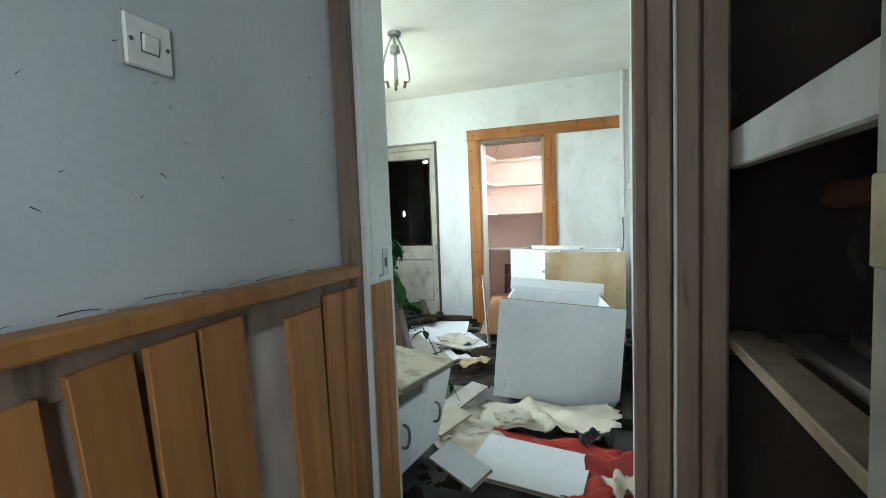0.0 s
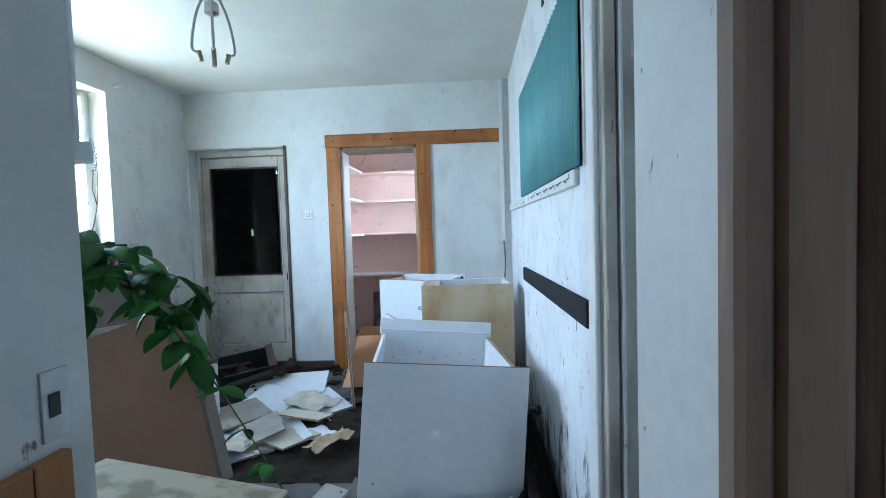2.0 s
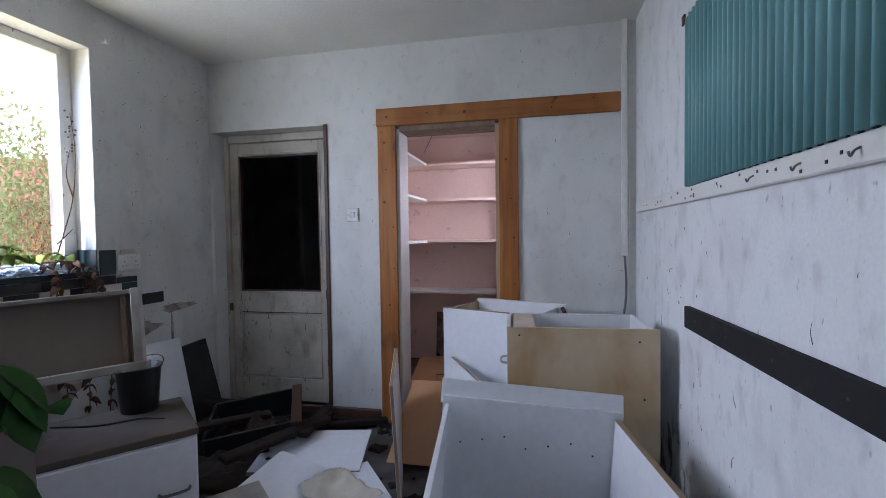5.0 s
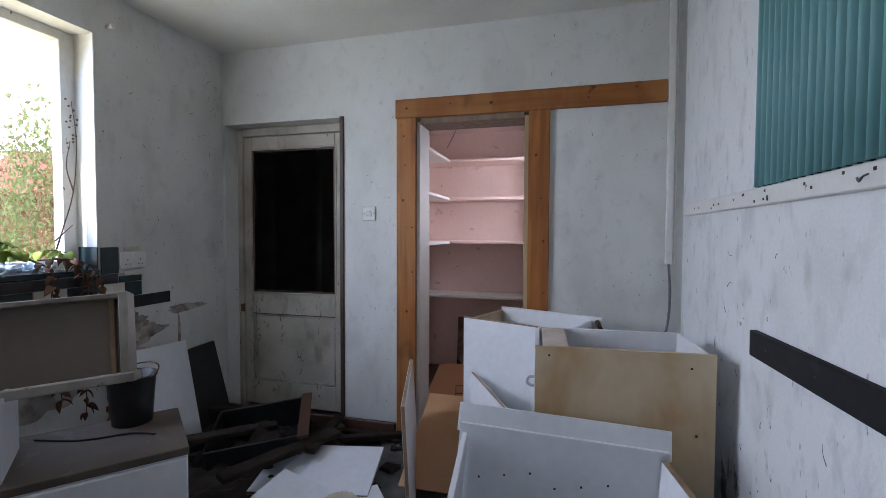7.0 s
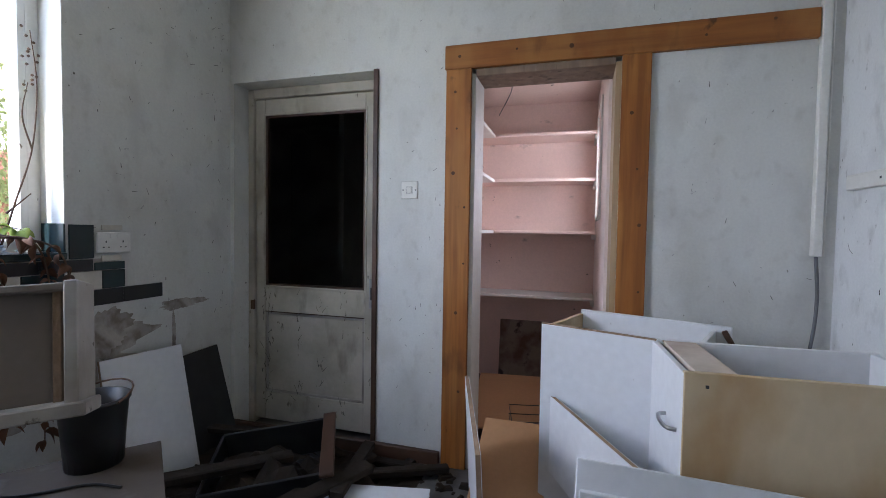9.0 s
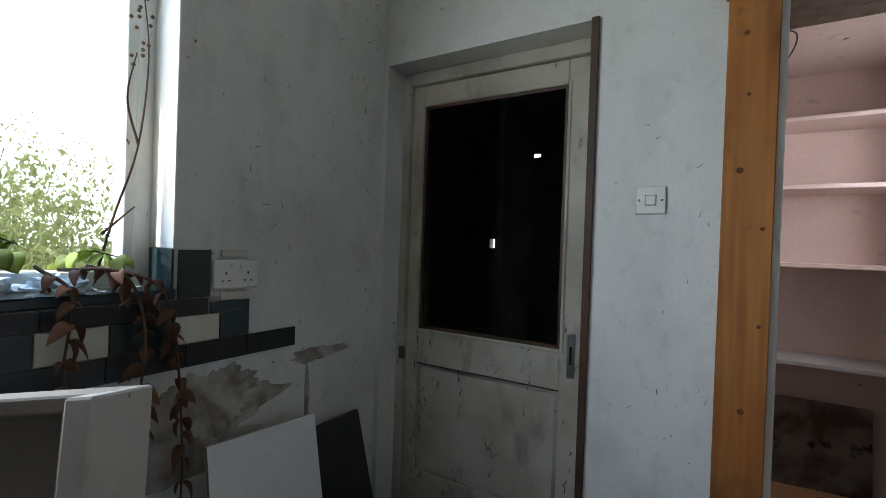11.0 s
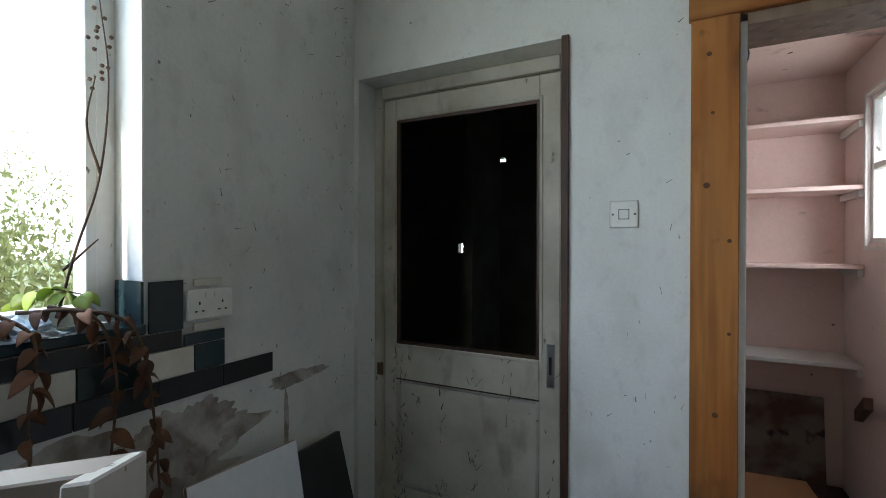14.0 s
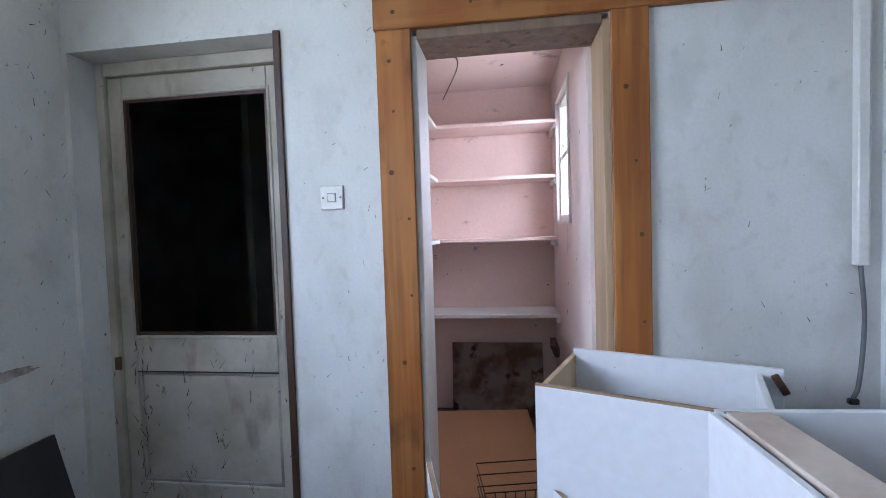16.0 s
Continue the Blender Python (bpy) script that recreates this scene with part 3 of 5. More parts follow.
def kitchen_window():
    w = tagged(thing("window_1", pose(0, 0, 0), kind="structure"), "white painted timber window, broken open to the garden", "window")
    xa, xb = -3.17, -3.1
    part("frame", span(xa, xb, WY1 - 0.055, WY1, WZ0, WZ1, 0.004), WHITEWOOD, w)
    part("frame", span(xa, xb, WY0, WY0 + 0.055, WZ0, WZ1, 0.004), WHITEWOOD, w)
    part("frame", span(xa, xb, WY0 + 0.055, WY1 - 0.055, WZ1 - 0.05, WZ1, 0.004), WHITEWOOD, w)
    part("frame", span(xa, xb, WY0 + 0.055, WY1 - 0.055, WZ0, WZ0 + 0.05, 0.004), WHITEWOOD, w)
    part("mullion", span(xa, xb, 4.472, 4.528, WZ0 + 0.05, WZ1 - 0.05, 0.004), WHITEWOOD, w)
    part("transom", span(xa + 0.003, xb - 0.003, WY0 + 0.055, 4.472, 1.89, 1.935, 0.004), WHITEWOOD, w)
    bm = span(-3.15, -3.085, 4.528, 4.55, WZ0 + 0.05, WZ1 - 0.05, 0.003)
    part("sash_edge", bm, WHITEWOOD, w)
    part("sash_edge", span(-3.15, -3.085, WY1 - 0.085, WY1 - 0.055, WZ0 + 0.05, WZ1 - 0.05, 0.003), WHITEWOOD, w)
    for y0, y1, z0, z1 in ((WY0 + 0.055, 4.472, WZ0 + 0.05, 1.89), (WY0 + 0.055, 4.472, 1.935, WZ1 - 0.05)):
        g = part("pane", span(-3.142, -3.138, y0, y1, z0, z1), GLASS, w)
        g.visible_shadow = False
    part("catch", cube((0.02, 0.012, 0.05), (-3.082, 4.54, 1.42), 0.003), RUST, w, "rusty window catch")
    part("sill", span(-3.1, XW + 0.005, WY0, WY1 + 0.005, WZ0 - 0.028, WZ0, 0.004), TILE_B, w, "dark glazed tile sill")
    bm = span(-3.1, XW - 0.001, WY1 - 0.004, WY1, WZ0 + 0.118, WZ1, 0.0)
    part("reveal", bm, WHITEWOOD, w)
    part("tile", span(-3.09, XW + 0.006, WY1 - 0.012, WY1 - 0.004, WZ0 + 0.002, WZ0 + 0.116, 0.001), TILE_B, w, "dark glazed reveal tile")


kitchen_window()


def pantry_window():
    w = tagged(thing("window_2", pose(0, 0, 0), kind="structure"), "small white two-light pantry window", "window")
    xa, xb = -0.86, -0.825
    for y0, y1, z0, z1 in ((6.72, 6.745, 1.33, 2.03), (7.195, 7.22, 1.33, 2.03), (6.745, 7.195, 1.33, 1.355), (6.745, 7.195, 2.005, 2.03), (6.745, 7.195, 1.675, 1.705)):
        part("frame", span(xa, xb, y0, y1, z0, z1, 0.003), WHITEWOOD, w)
    for z0, z1 in ((1.355, 1.675), (1.705, 2.005)):
        g = part("pane", span(-0.842, -0.84, 6.745, 7.195, z0, z1), GLASS, w)
        g.visible_shadow = False
    for y0, y1, z0, z1 in ((6.70, 6.718, 1.3, 2.05), (7.222, 7.24, 1.3, 2.05), (6.72, 7.22, 1.3, 1.318), (6.72, 7.22, 2.032, 2.05)):
        part("lining", span(-0.882, -0.868, y0, y1, z0, z1, 0.002), WHITEWOOD, w)


pantry_window()


def south_doorway():
    f = tagged(thing("trim_doorway", pose(0, 0, 0), kind="structure"), "worn white and brown doorway frame", "door frame")
    part("jamb", span(-0.965, -0.925, 2.4, 2.54, 0, 2.07, 0.004), WHITEWOOD, f)
    part("architrave", span(-0.975, -0.928, 2.372, 2.4, 0, 2.45, 0.004), WHITEWOOD, f)
    part("architrave", span(-1.0, -0.945, 2.335, 2.372, 0.0, 2.45, 0.004), BROWN, f, "brown painted edge strip")
    part("strike_plate", span(-0.925, -0.921, 2.46, 2.5, 1.0, 1.09, 0.001), CHROME, f, "small metal strike plate")
    part("strike_hole", span(-0.922, -0.9195, 2.47, 2.485, 1.03, 1.06), BLACKPL, f)
    part("jamb", span(-0.17, -0.15, 2.335, 2.54, 0, 2.07, 0.006), WHITEWOOD, f)
    part("head", span(-0.925, -0.17, 2.4, 2.54, 2.04, 2.08, 0.004), WHITEWOOD, f)
    for i, (x0, x1, y) in enumerate(((-0.178, -0.147, 2.3), (-0.146, -0.097, 2.285), (-0.095, -0.043, 2.27), (-0.041, 0.008, 2.25))):
        part("architrave", span(x0, x1, y, 2.334 if i < 1 else 2.4, 0, 2.45, 0.006), BROWN, f, "worn brown painted board")
    part("cable", tube([(-0.096, 2.264, 0.0), (-0.094, 2.264, 1.0), (-0.096, 2.264, 2.4)], 0.004), PLASTIC_W, f, "thin white cable")


south_doorway()


def lobby_doorway():
    f = tagged(thing("trim_lobby", pose(0, 0, 0), kind="structure"), "worn white lobby door frame with graffiti", "door frame")
    part("architrave", span(-0.018, 0.0, 3.285, 3.36, 0, 2.2, 0.004), WHITEWOOD, f)
    part("stop", span(0.004, 0.04, 3.25, 3.278, 0, 2.1, 0.004), DOORPAINT, f)
    part("stop", span(0.045, 0.055, 3.235, 3.278, 0, 2.1, 0.002), WHITEWOOD, f)
    part("jamb", span(0.058, 0.17, 3.26, 3.278, 0, 2.1, 0.003), DOORPAINT, f)
    part("hinge", cube((0.03, 0.008, 0.09), (0.022, 3.247, 1.02), 0.002), DOORPAINT, f, "painted over hinge")
    part("sticker", span(0.085, 0.125, 3.256, 3.2595, 1.72, 1.76), STICK, f, "small printed paper sticker")
    for k in range(4):
        part("print_bar", span(0.09, 0.12 - 0.006 * (k % 2), 3.2545, 3.2555, 1.727 + 0.009 * k, 1.731 + 0.009 * k), STICKR, f)
    flat = Matrix.Translation((0, 3.258, 0)) @ Matrix.Diagonal((1, 0.25, 1, 1)) @ Matrix.Translation((0, -3.258, 0))
    g = tagged(thing("graffiti", pose(0, 0, 0)), "black sprayed hook shape on the door jamb", "graffiti")
    part("stroke", tube(bend([(0.118, 3.258, 1.17), (0.122, 3.258, 1.26), (0.138, 3.258, 1.315), (0.155, 3.258, 1.3), (0.163, 3.258, 1.22), (0.166, 3.258, 1.12)]), 0.0075, 8, taper=0.75), SPRAY, g, m=flat)
    bm = bmesh.new()
    bmesh.ops.create_uvsphere(bm, u_segments=16, v_segments=10, radius=1, matrix=Matrix.Translation((0.164, 3.2595, 1.06)) @ Matrix.Diagonal((0.013, 0.002, 0.055, 1)))
    part("blot", bm, SPRAY, g)
    r = tagged(thing("graffiti", pose(0, 0, 0)), "black sprayed ring on the pale wall", "graffiti")
    ring = [(0.467, 3.12 + 0.06 * math.cos(a), 1.5 + 0.09 * math.sin(a)) for a in np.linspace(0, 5.6, 20)]
    part("stroke", tube(ring, 0.01, 6), SPRAY, r, m=Matrix.Translation((0.467, 0, 0)) @ Matrix.Diagonal((0.3, 1, 1, 1)) @ Matrix.Translation((-0.467, 0, 0)))
    for x, z0, z1 in ((0.275, 1.1, 1.32), (0.325, 0.72, 0.84), (0.3, 0.36, 0.45)):
        s = tagged(thing("stain_run", pose(0, 0, 0)), "dark stain running down the green wall", "stain")
        part("streak", tube(bend([(x, 3.276, z1), (x + 0.006, 3.276, (z0 + z1) / 2), (x - 0.004, 3.276, z0)]), 0.0018, 5, taper=1.6), DARKWOOD, s, m=Matrix.Translation((0, 3.276, 0)) @ Matrix.Diagonal((1, 0.3, 1, 1)) @ Matrix.Translation((0, -3.276, 0)))


lobby_doorway()


# ---- kitchen furniture ----
def handle(parent, m, length=0.1, material=GREYMET):
    """A bow handle along local x, standing out along local -y."""
    h = length / 2
    return smooth(part("handle", tube(bend([(-h, 0, 0), (-h * 0.8, -0.022, 0), (0, -0.03, 0), (h * 0.8, -0.022, 0), (h, 0, 0)], 5), 0.006, 8), material, parent, "grey bow handle", m))


def panel(name, size, m, label, category="board", face=MELA, edge=EDGE, group=""):
    """A loose board: two faces over a chipboard core."""
    t = tagged(thing(name, m), label, category, group)
    sx, sy, sz = size
    part("core", cube((sx, sy * 0.8, sz), (0, 0, sz / 2), 0.001), edge, t, "brown chipboard core")
    part("face", cube((sx, sy * 0.1, sz), (0, -sy * 0.45, sz / 2)), face, t)
    part("face", cube((sx, sy * 0.1, sz), (0, sy * 0.45, sz / 2)), face, t)
    return t


def open_box():
    """The carcass on its back with its open side up."""
    t = thing("kitchen_cabinet", pose(-0.545, 3.915, 0.02, -3, 5, 7), "white melamine cabinet carcass lying open side up on the floor", "cabinet", "toppled kitchen cabinets")
    w, h, d, k = 0.75, 0.60, 0.96, 0.018
    part("front_panel", cube((w, k, h + 0.02), (0, 0, h / 2 + 0.01), 0.002), MELA, t)
    part("side_panel", cube((k, d, h - 0.03), (-w / 2 + 0.03, d / 2 + k, h / 2 - 0.01), 0.002), MELA, t)
    part("side_panel", cube((k, d, h - 0.03), (w / 2 - 0.03, d / 2 + k, h / 2 - 0.01), 0.002), MELA, t)
    part("back_panel", cube((w - 0.02, k, h + 0.01), (0, d + 2 * k, h / 2), 0.002), MELA, t)
    part("base_panel", cube((w - 0.1, d, k), (0, d / 2 + k, 0.05), 0.002), MELA, t)
    part("rail", cube((w, 0.012, 0.1), (0, d + 0.05, h + 0.02), 0.002, pose(0, 0, 0, -14, 0, 0)), MELA, t)
    part("edge_strip", cube((w, 0.004, 0.004), (0, -0.006, h + 0.021)), EDGE, t, "exposed chipboard edge")
    part("edge_strip", cube((0.02, d, 0.004), (w / 2 - 0.03, d / 2 + k, h - 0.022)), EDGE, t, "exposed chipboard edge")
    holes(t, [(-0.28 + 0.09 * i, d + 0.026, 0.42 + 0.02 * (i % 3)) for i in range(7)], 0.007)
    leg = tube([(w / 2 - 0.02, 0.2, 0.36), (w / 2 + 0.1, 0.2, 0.36)], 0.016, 12)
    tube([(w / 2 + 0.1, 0.2, 0.36), (w / 2 + 0.12, 0.2, 0.36)], 0.026, 12, bm=leg)
    part("foot", leg, BLACKPL, t, "black plastic adjustable foot")
    leg = tube([(w / 2 - 0.02, d - 0.05, 0.36), (w / 2 + 0.1, d - 0.05, 0.36)], 0.016, 12)
    tube([(w / 2 + 0.1, d - 0.05, 0.36), (w / 2 + 0.12, d - 0.05, 0.36)], 0.026, 12, bm=leg)
    part("foot", leg, BLACKPL, t, "black plastic adjustable foot")


open_box()


def ply_cabinet():
    t = thing("kitchen_cabinet", pose(-0.405, 5.11, 0.0, 0, 0, 3), "toppled cabinet with a water-stained plywood side", "cabinet", "toppled kitchen cabinets")
    w, h, d = 0.63, 0.855, 0.36
    part("plywood_side", cube((w + 0.02, 0.016, h), (0, 0, h / 2), 0.002), PLY, t, "water-stained plywood side")
    part("back_panel", cube((w, 0.016, h), (0, d, h / 2), 0.002), MELA, t)
    part("side_panel", cube((0.016, d - 0.016, h), (w / 2 - 0.02, d / 2, h / 2), 0.002), MELA, t)
    part("base_panel", cube((w - 0.05, d - 0.02, 0.016), (0, d / 2, 0.25)), MELA, t)
    part("top_rail", cube((0.1, d - 0.02, 0.016), (-w / 2 + 0.07, d / 2, h - 0.008), 0.002), BARE, t)
    door = part("door", cube((0.018, d + 0.01, h - 0.04), (-w / 2 - 0.002, d / 2, h / 2 + 0.015), 0.002), MELA, t)
    handle(door, pose(-w / 2 - 0.011, 0.1, 0.68, 0, 90, 0) @ pose(0, 0, 0, 90, 0, -90) @ pose(0, 0, 0, 0, 0, 0), 0.12, CHROME)
    holes(t, [(-0.27, -0.009, 0.82), (0.24, -0.009, 0.8), (0.26, -0.009, 0.55), (0.27, -0.009, 0.3)], 0.008)
    part("foot", tube([(0.2, 0.1, 0.12), (0.36, 0.1, 0.12)], 0.016, 12), BLACKPL, t, "black plastic foot")


ply_cabinet()


def white_cabinet():
    t = thing("kitchen_cabinet", pose(-0.872, 5.515, 0.0, 0, 0, -22), "white cabinet lying on end with its back board showing", "cabinet", "toppled kitchen cabinets")
    w, h, d = 0.55, 0.85, 0.385
    part("side_panel", cube((w, 0.018, h), (0, 0, h / 2), 0.002), MELA, t)
    part("edge_strip", cube((w, 0.014, 0.005), (0, 0, h + 0.002)), EDGE, t, "exposed chipboard edge")
    part("end_panel", cube((0.018, d, h - 0.02), (-w / 2 + 0.01, d / 2, h / 2), 0.002), PLY, t)
    part("end_panel", cube((0.018, d, h - 0.02), (w / 2 - 0.01, d / 2, h / 2), 0.002), MELA, t)
    part("far_panel", cube((w + 0.04, 0.018, h + 0.01), (0.03, d, h / 2 + 0.005), 0.002), MELA, t)
    part("base_panel", cube((w - 0.04, d - 0.02, 0.016), (0, d / 2, 0.4)), MELA, t)
    part("bracket", cube((0.05, 0.02, 0.014), (-w / 2 + 0.06, 0.05, h - 0.06), 0.003), RUST, t, "rusty hinge bracket")
    part("bracket", cube((0.02, 0.014, 0.06), (w / 2 + 0.04, d - 0.02, h - 0.03), 0.003, pose(0, 0, 0, 0, -30, 0)), RUST, t, "rusty hinge bracket")


white_cabinet()
panel("shelf_board", (0.62, 0.018, 0.3), pose(-0.945, 5.33, 0.27, 0, 0, -63), "narrow white shelf board standing on end", face=MELA, group="loose boards")
t = panel("hardboard_sheet", (0.30, 0.006, 0.62), pose(-1.255, 5.36, 0.04, -64, 0, 0), "orange-brown hardboard sheet leaning in the rubble", face=ORANGEB, edge=ORANGEB, group="loose boards")
panel("loose_board", (0.70, 0.018, 0.58), pose(-1.325, 5.37, 0.0, 3, 0, -74), "white cabinet door standing on edge in the rubble", face=MELA, group="loose boards")
panel("loose_board", (0.58, 0.018, 0.42), pose(-1.78, 5.14, 0.06, -86, 0, 12), "white cabinet door lying on the rubble", face=MELA, group="loose boards")
panel("loose_board", (0.42, 0.018, 0.5), pose(-1.74, 4.82, 0.03, -88, 3, -50), "white board lying among the rubble", face=MELA, group="loose boards")
panel("loose_board", (0.5, 0.02, 0.34), pose(-0.59, 2.95, 0.045, -87, 2, -6), "white drawer front lying flat by the doorway", face=MELA, group="loose boards")
panel("loose_board", (0.30, 0.02, 0.12), pose(-0.88, 2.90, 0.09, -70, 0, -35), "small white offcut on the floor", face=MELA, group="loose boards")
panel("white_board", (0.40, 0.016, 0.66), pose(-2.72, 5.32, 0.0, 0, 0, 90) @ pose(0, 0, 0, -14, 3, 0), "white board leaning against the wall", face=MELA, group="loose boards")
panel("black_board", (0.29, 0.02, 0.57), pose(-2.79, 5.69, 0.0, 0, 0, 82) @ pose(0, 0, 0, -12, -5, 0), "black board leaning in the corner", face=BLACKPL, edge=DARKWOOD, group="loose boards")


def base_unit():
    t = thing("base_cabinet", pose(-1.315, 2.85, 0.115, -9, 10, 0), "white two-door base cabinet with a mottled cream worktop", "cabinet")
    w, d, h = 0.66, 0.56, 0.44
    part("carcass", span(-d / 2, d / 2 - 0.02, -w / 2, w / 2, 0.06, h, 0.003), MELA, t)
    part("plinth", span(-d / 2 + 0.05, d / 2 - 0.07, -w / 2 + 0.01, w / 2 - 0.01, -0.02, 0.06), DARKWOOD, t)
    for s in (-1, 1):
        y0, y1 = (-w / 2 + 0.002, -0.003) if s < 0 else (0.003, w / 2 - 0.002)
        door = part("door", span(d / 2 - 0.018, d / 2, y0, y1, 0.07, h - (0.06 if s < 0 else 0.01), 0.003), MELA, t)
        handle(door, pose(d / 2, 0.17 if s > 0 else -0.2, 0.25, 0, 0, 90) @ pose(0, 0, 0, 0, 70, 0), 0.11)
    # black strip on the solid carcass stands in for a gap's darkness
    part("gap", span(d / 2 - 0.019, d / 2 - 0.008, -w / 2 + 0.04, -0.04, h - 0.05, h - 0.005), BLACKPL, t)
    w2 = thing("worktop", pose(-1.315, 2.85, 0.115, -9, 10, 0), "mottled cream laminate worktop, worn and dirty", "worktop")
    part("slab", span(-d / 2 - 0.02, d / 2 + 0.01, -w / 2 - 0.005, w / 2 + 0.01, h + 0.001, h + 0.03, 0.006), WORKTOP, w2)
    part("edge_band", span(d / 2 + 0.0105, d / 2 + 0.012, -w / 2, w / 2, h + 0.004, h + 0.026), BEIGE, w2, "worn beige edge band")


base_unit()


def hardboard_cabinet():
    t = thing("tall_cabinet", pose(-1.66, 3.585, 0.22, -8, -18, -6), "cabinet turned back to front, showing brown hardboard", "cabinet", "toppled kitchen cabinets")
    w, h, d = 0.68, 0.70, 0.06
    part("back_sheet", cube((w, 0.006, h), (0, -0.003, h / 2)), HARD, t, "brown hardboard back")
    for x in (-w / 2, w / 2):
        part("side_panel", cube((0.02, d, h), (x, d / 2 - 0.01, h / 2), 0.002), BEIGE, t)
    part("top_panel", cube((w - 0.02, d, 0.018), (0, d / 2, h - 0.009), 0.002), MELA, t)
    part("bottom_panel", cube((w - 0.02, d, 0.018), (0, d / 2, 0.009), 0.002), MELA, t)
    panel("timber_prop", (0.5, 0.1, 0.22), pose(-1.69, 3.65, 0.0), "dark timber block under the cabinet", "timber", DARKWOOD, DARKWOOD)


hardboard_cabinet()


def tilted_cabinet():
    t = thing("wall_cabinet", pose(-2.44, 4.365, 0.75, -12, -3, 41), "fallen open cabinet with a beige hardboard back", "cabinet", "toppled kitchen cabinets")
    w, h, d = 0.68, 0.30, 0.14
    part("back_sheet", cube((w, 0.006, h), (0, 0.09, h / 2)), BEIGE, t, "beige hardboard back")
    part("side_panel", cube((0.03, d, h + 0.02), (w / 2, 0.06, h / 2), 0.003), GRIM_SHADE, t)
    part("side_panel", cube((0.03, d, h + 0.02), (-w / 2, 0.06, h / 2), 0.003), GRIM_SHADE, t)
    part("batten", cube((0.018, 0.03, h), (w / 2 - 0.05, 0.08, h / 2), 0.002), EDGE, t, "brown batten")
    part("bottom_panel", cube((w + 0.06, d, 0.035), (0, 0.05, -0.01), 0.004), GRIM_SHADE, t)
    part("top_panel", cube((w, 0.1, 0.02), (0, 0.08, h), 0.003), BEIGE, t)


tilted_cabinet()


def low_cabinet():
    t = thing("drawer_cabinet", pose(-2.385, 4.57, 0.0, 0, 0, 50), "low white drawer cabinet with a dusty, shade-darkened top", "cabinet", "toppled kitchen cabinets")
    w, h, d = 0.66, 0.48, 0.46
    part("carcass", cube((w, d, h - 0.03), (0, 0, h / 2 - 0.015), 0.003), MELA, t)
    part("top", cube((w + 0.01, d + 0.01, 0.03), (0, 0, h - 0.014), 0.003), SHADE_TOP, t, "dusty brown top, darkened for shade")
    dr = part("drawer_front", cube((w - 0.01, 0.018, 0.4), (0, -d / 2 - 0.01, h - 0.235), 0.003), MELA, t)
    handle(dr, pose(0.24, -d / 2 - 0.02, 0.25), 0.11)
    part("rear_upright", cube((0.02, 0.30, 0.26), (-0.2, -0.04, h + 0.13), 0.002), MELA, t)


low_cabinet()


def bucket():
    t = thing("bucket", pose(-2.41, 4.80, 0.481), "dirty black plastic bucket on the low cabinet", "bucket")
    bm = bmesh.new()
    prof = ((0.075, 0.0), (0.082, 0.1), (0.09, 0.19), (0.096, 0.195), (0.096, 0.205), (0.088, 0.205), (0.08, 0.1), (0.07, 0.012))
    rings = [[bm.verts.new((r * math.cos(a), r * math.sin(a), z)) for a in np.linspace(0, 2 * math.pi, 24, endpoint=False)] for r, z in prof]
    for u, v in zip(rings, rings[1:]):
        for k in range(24):
            bm.faces.new((u[k], u[(k + 1) % 24], v[(k + 1) % 24], v[k]))
    bm.faces.new(rings[0][::-1])
    bm.faces.new(rings[-1])
    smooth(part("body", bm, BLACKPL, t))
    part("bail", tube([(0.1 * math.cos(a), 0.1 * math.sin(a), 0.2 + 0.03 * math.sin(a)) for a in np.linspace(0, math.pi, 12)], 0.003, 6), RUST, t, "thin wire handle")
    c = thing("wire", pose(0, 0, 0), "thin black wire lying on the cabinet top", "wire")
    part("strand", tube(bend([(-2.6, 4.55, 0.486), (-2.42, 4.6, 0.486), (-2.3, 4.70, 0.486), (-2.2, 4.72, 0.486)]), 0.004, 6), BLACKPL, c)


bucket()


def wall_unit():
    t = thing("wall_cabinet", pose(-1.69, YS, 1.42, 0, 0, 2), "white wall cabinet beside the doorway", "cabinet")
    part("carcass", span(-0.48, 0.48, 0.004, 0.33, 0.05, 0.95, 0.003), MELA, t)
    part("door", span(-0.48, -0.003, 0.332, 0.35, 0.05, 0.95, 0.003), MELA, t)
    part("door", span(0.003, 0.48, 0.332, 0.35, 0.05, 0.95, 0.003), MELA, t)
    part("pelmet", span(-0.47, 0.50, 0.02, 0.36, 0.0, 0.045, 0.004), MELA, t)


wall_unit()


def black_crate():
    t = thing("plastic_crate", pose(-2.30, 5.52, 0.0, 8, -6, 28), "open black plastic crate among the rubble", "crate")
    w, d, h = 0.48, 0.42, 0.18
    part("base", cube((w, d, 0.012), (0, 0, 0.03)), BLACKPL, t)
    for s in (-1, 1):
        part("wall", cube((w, 0.014, h), (0, s * d / 2, h / 2 + 0.03), 0.003), BLACKPL, t)
        part("wall", cube((0.014, d - 0.014, h), (s * w / 2, 0, h / 2 + 0.03), 0.003), BLACKPL, t)
    part("rim", cube((0.06, d + 0.06, 0.02), (w / 2 + 0.02, 0, h + 0.03), 0.004), DARKWOOD, t)


black_crate()


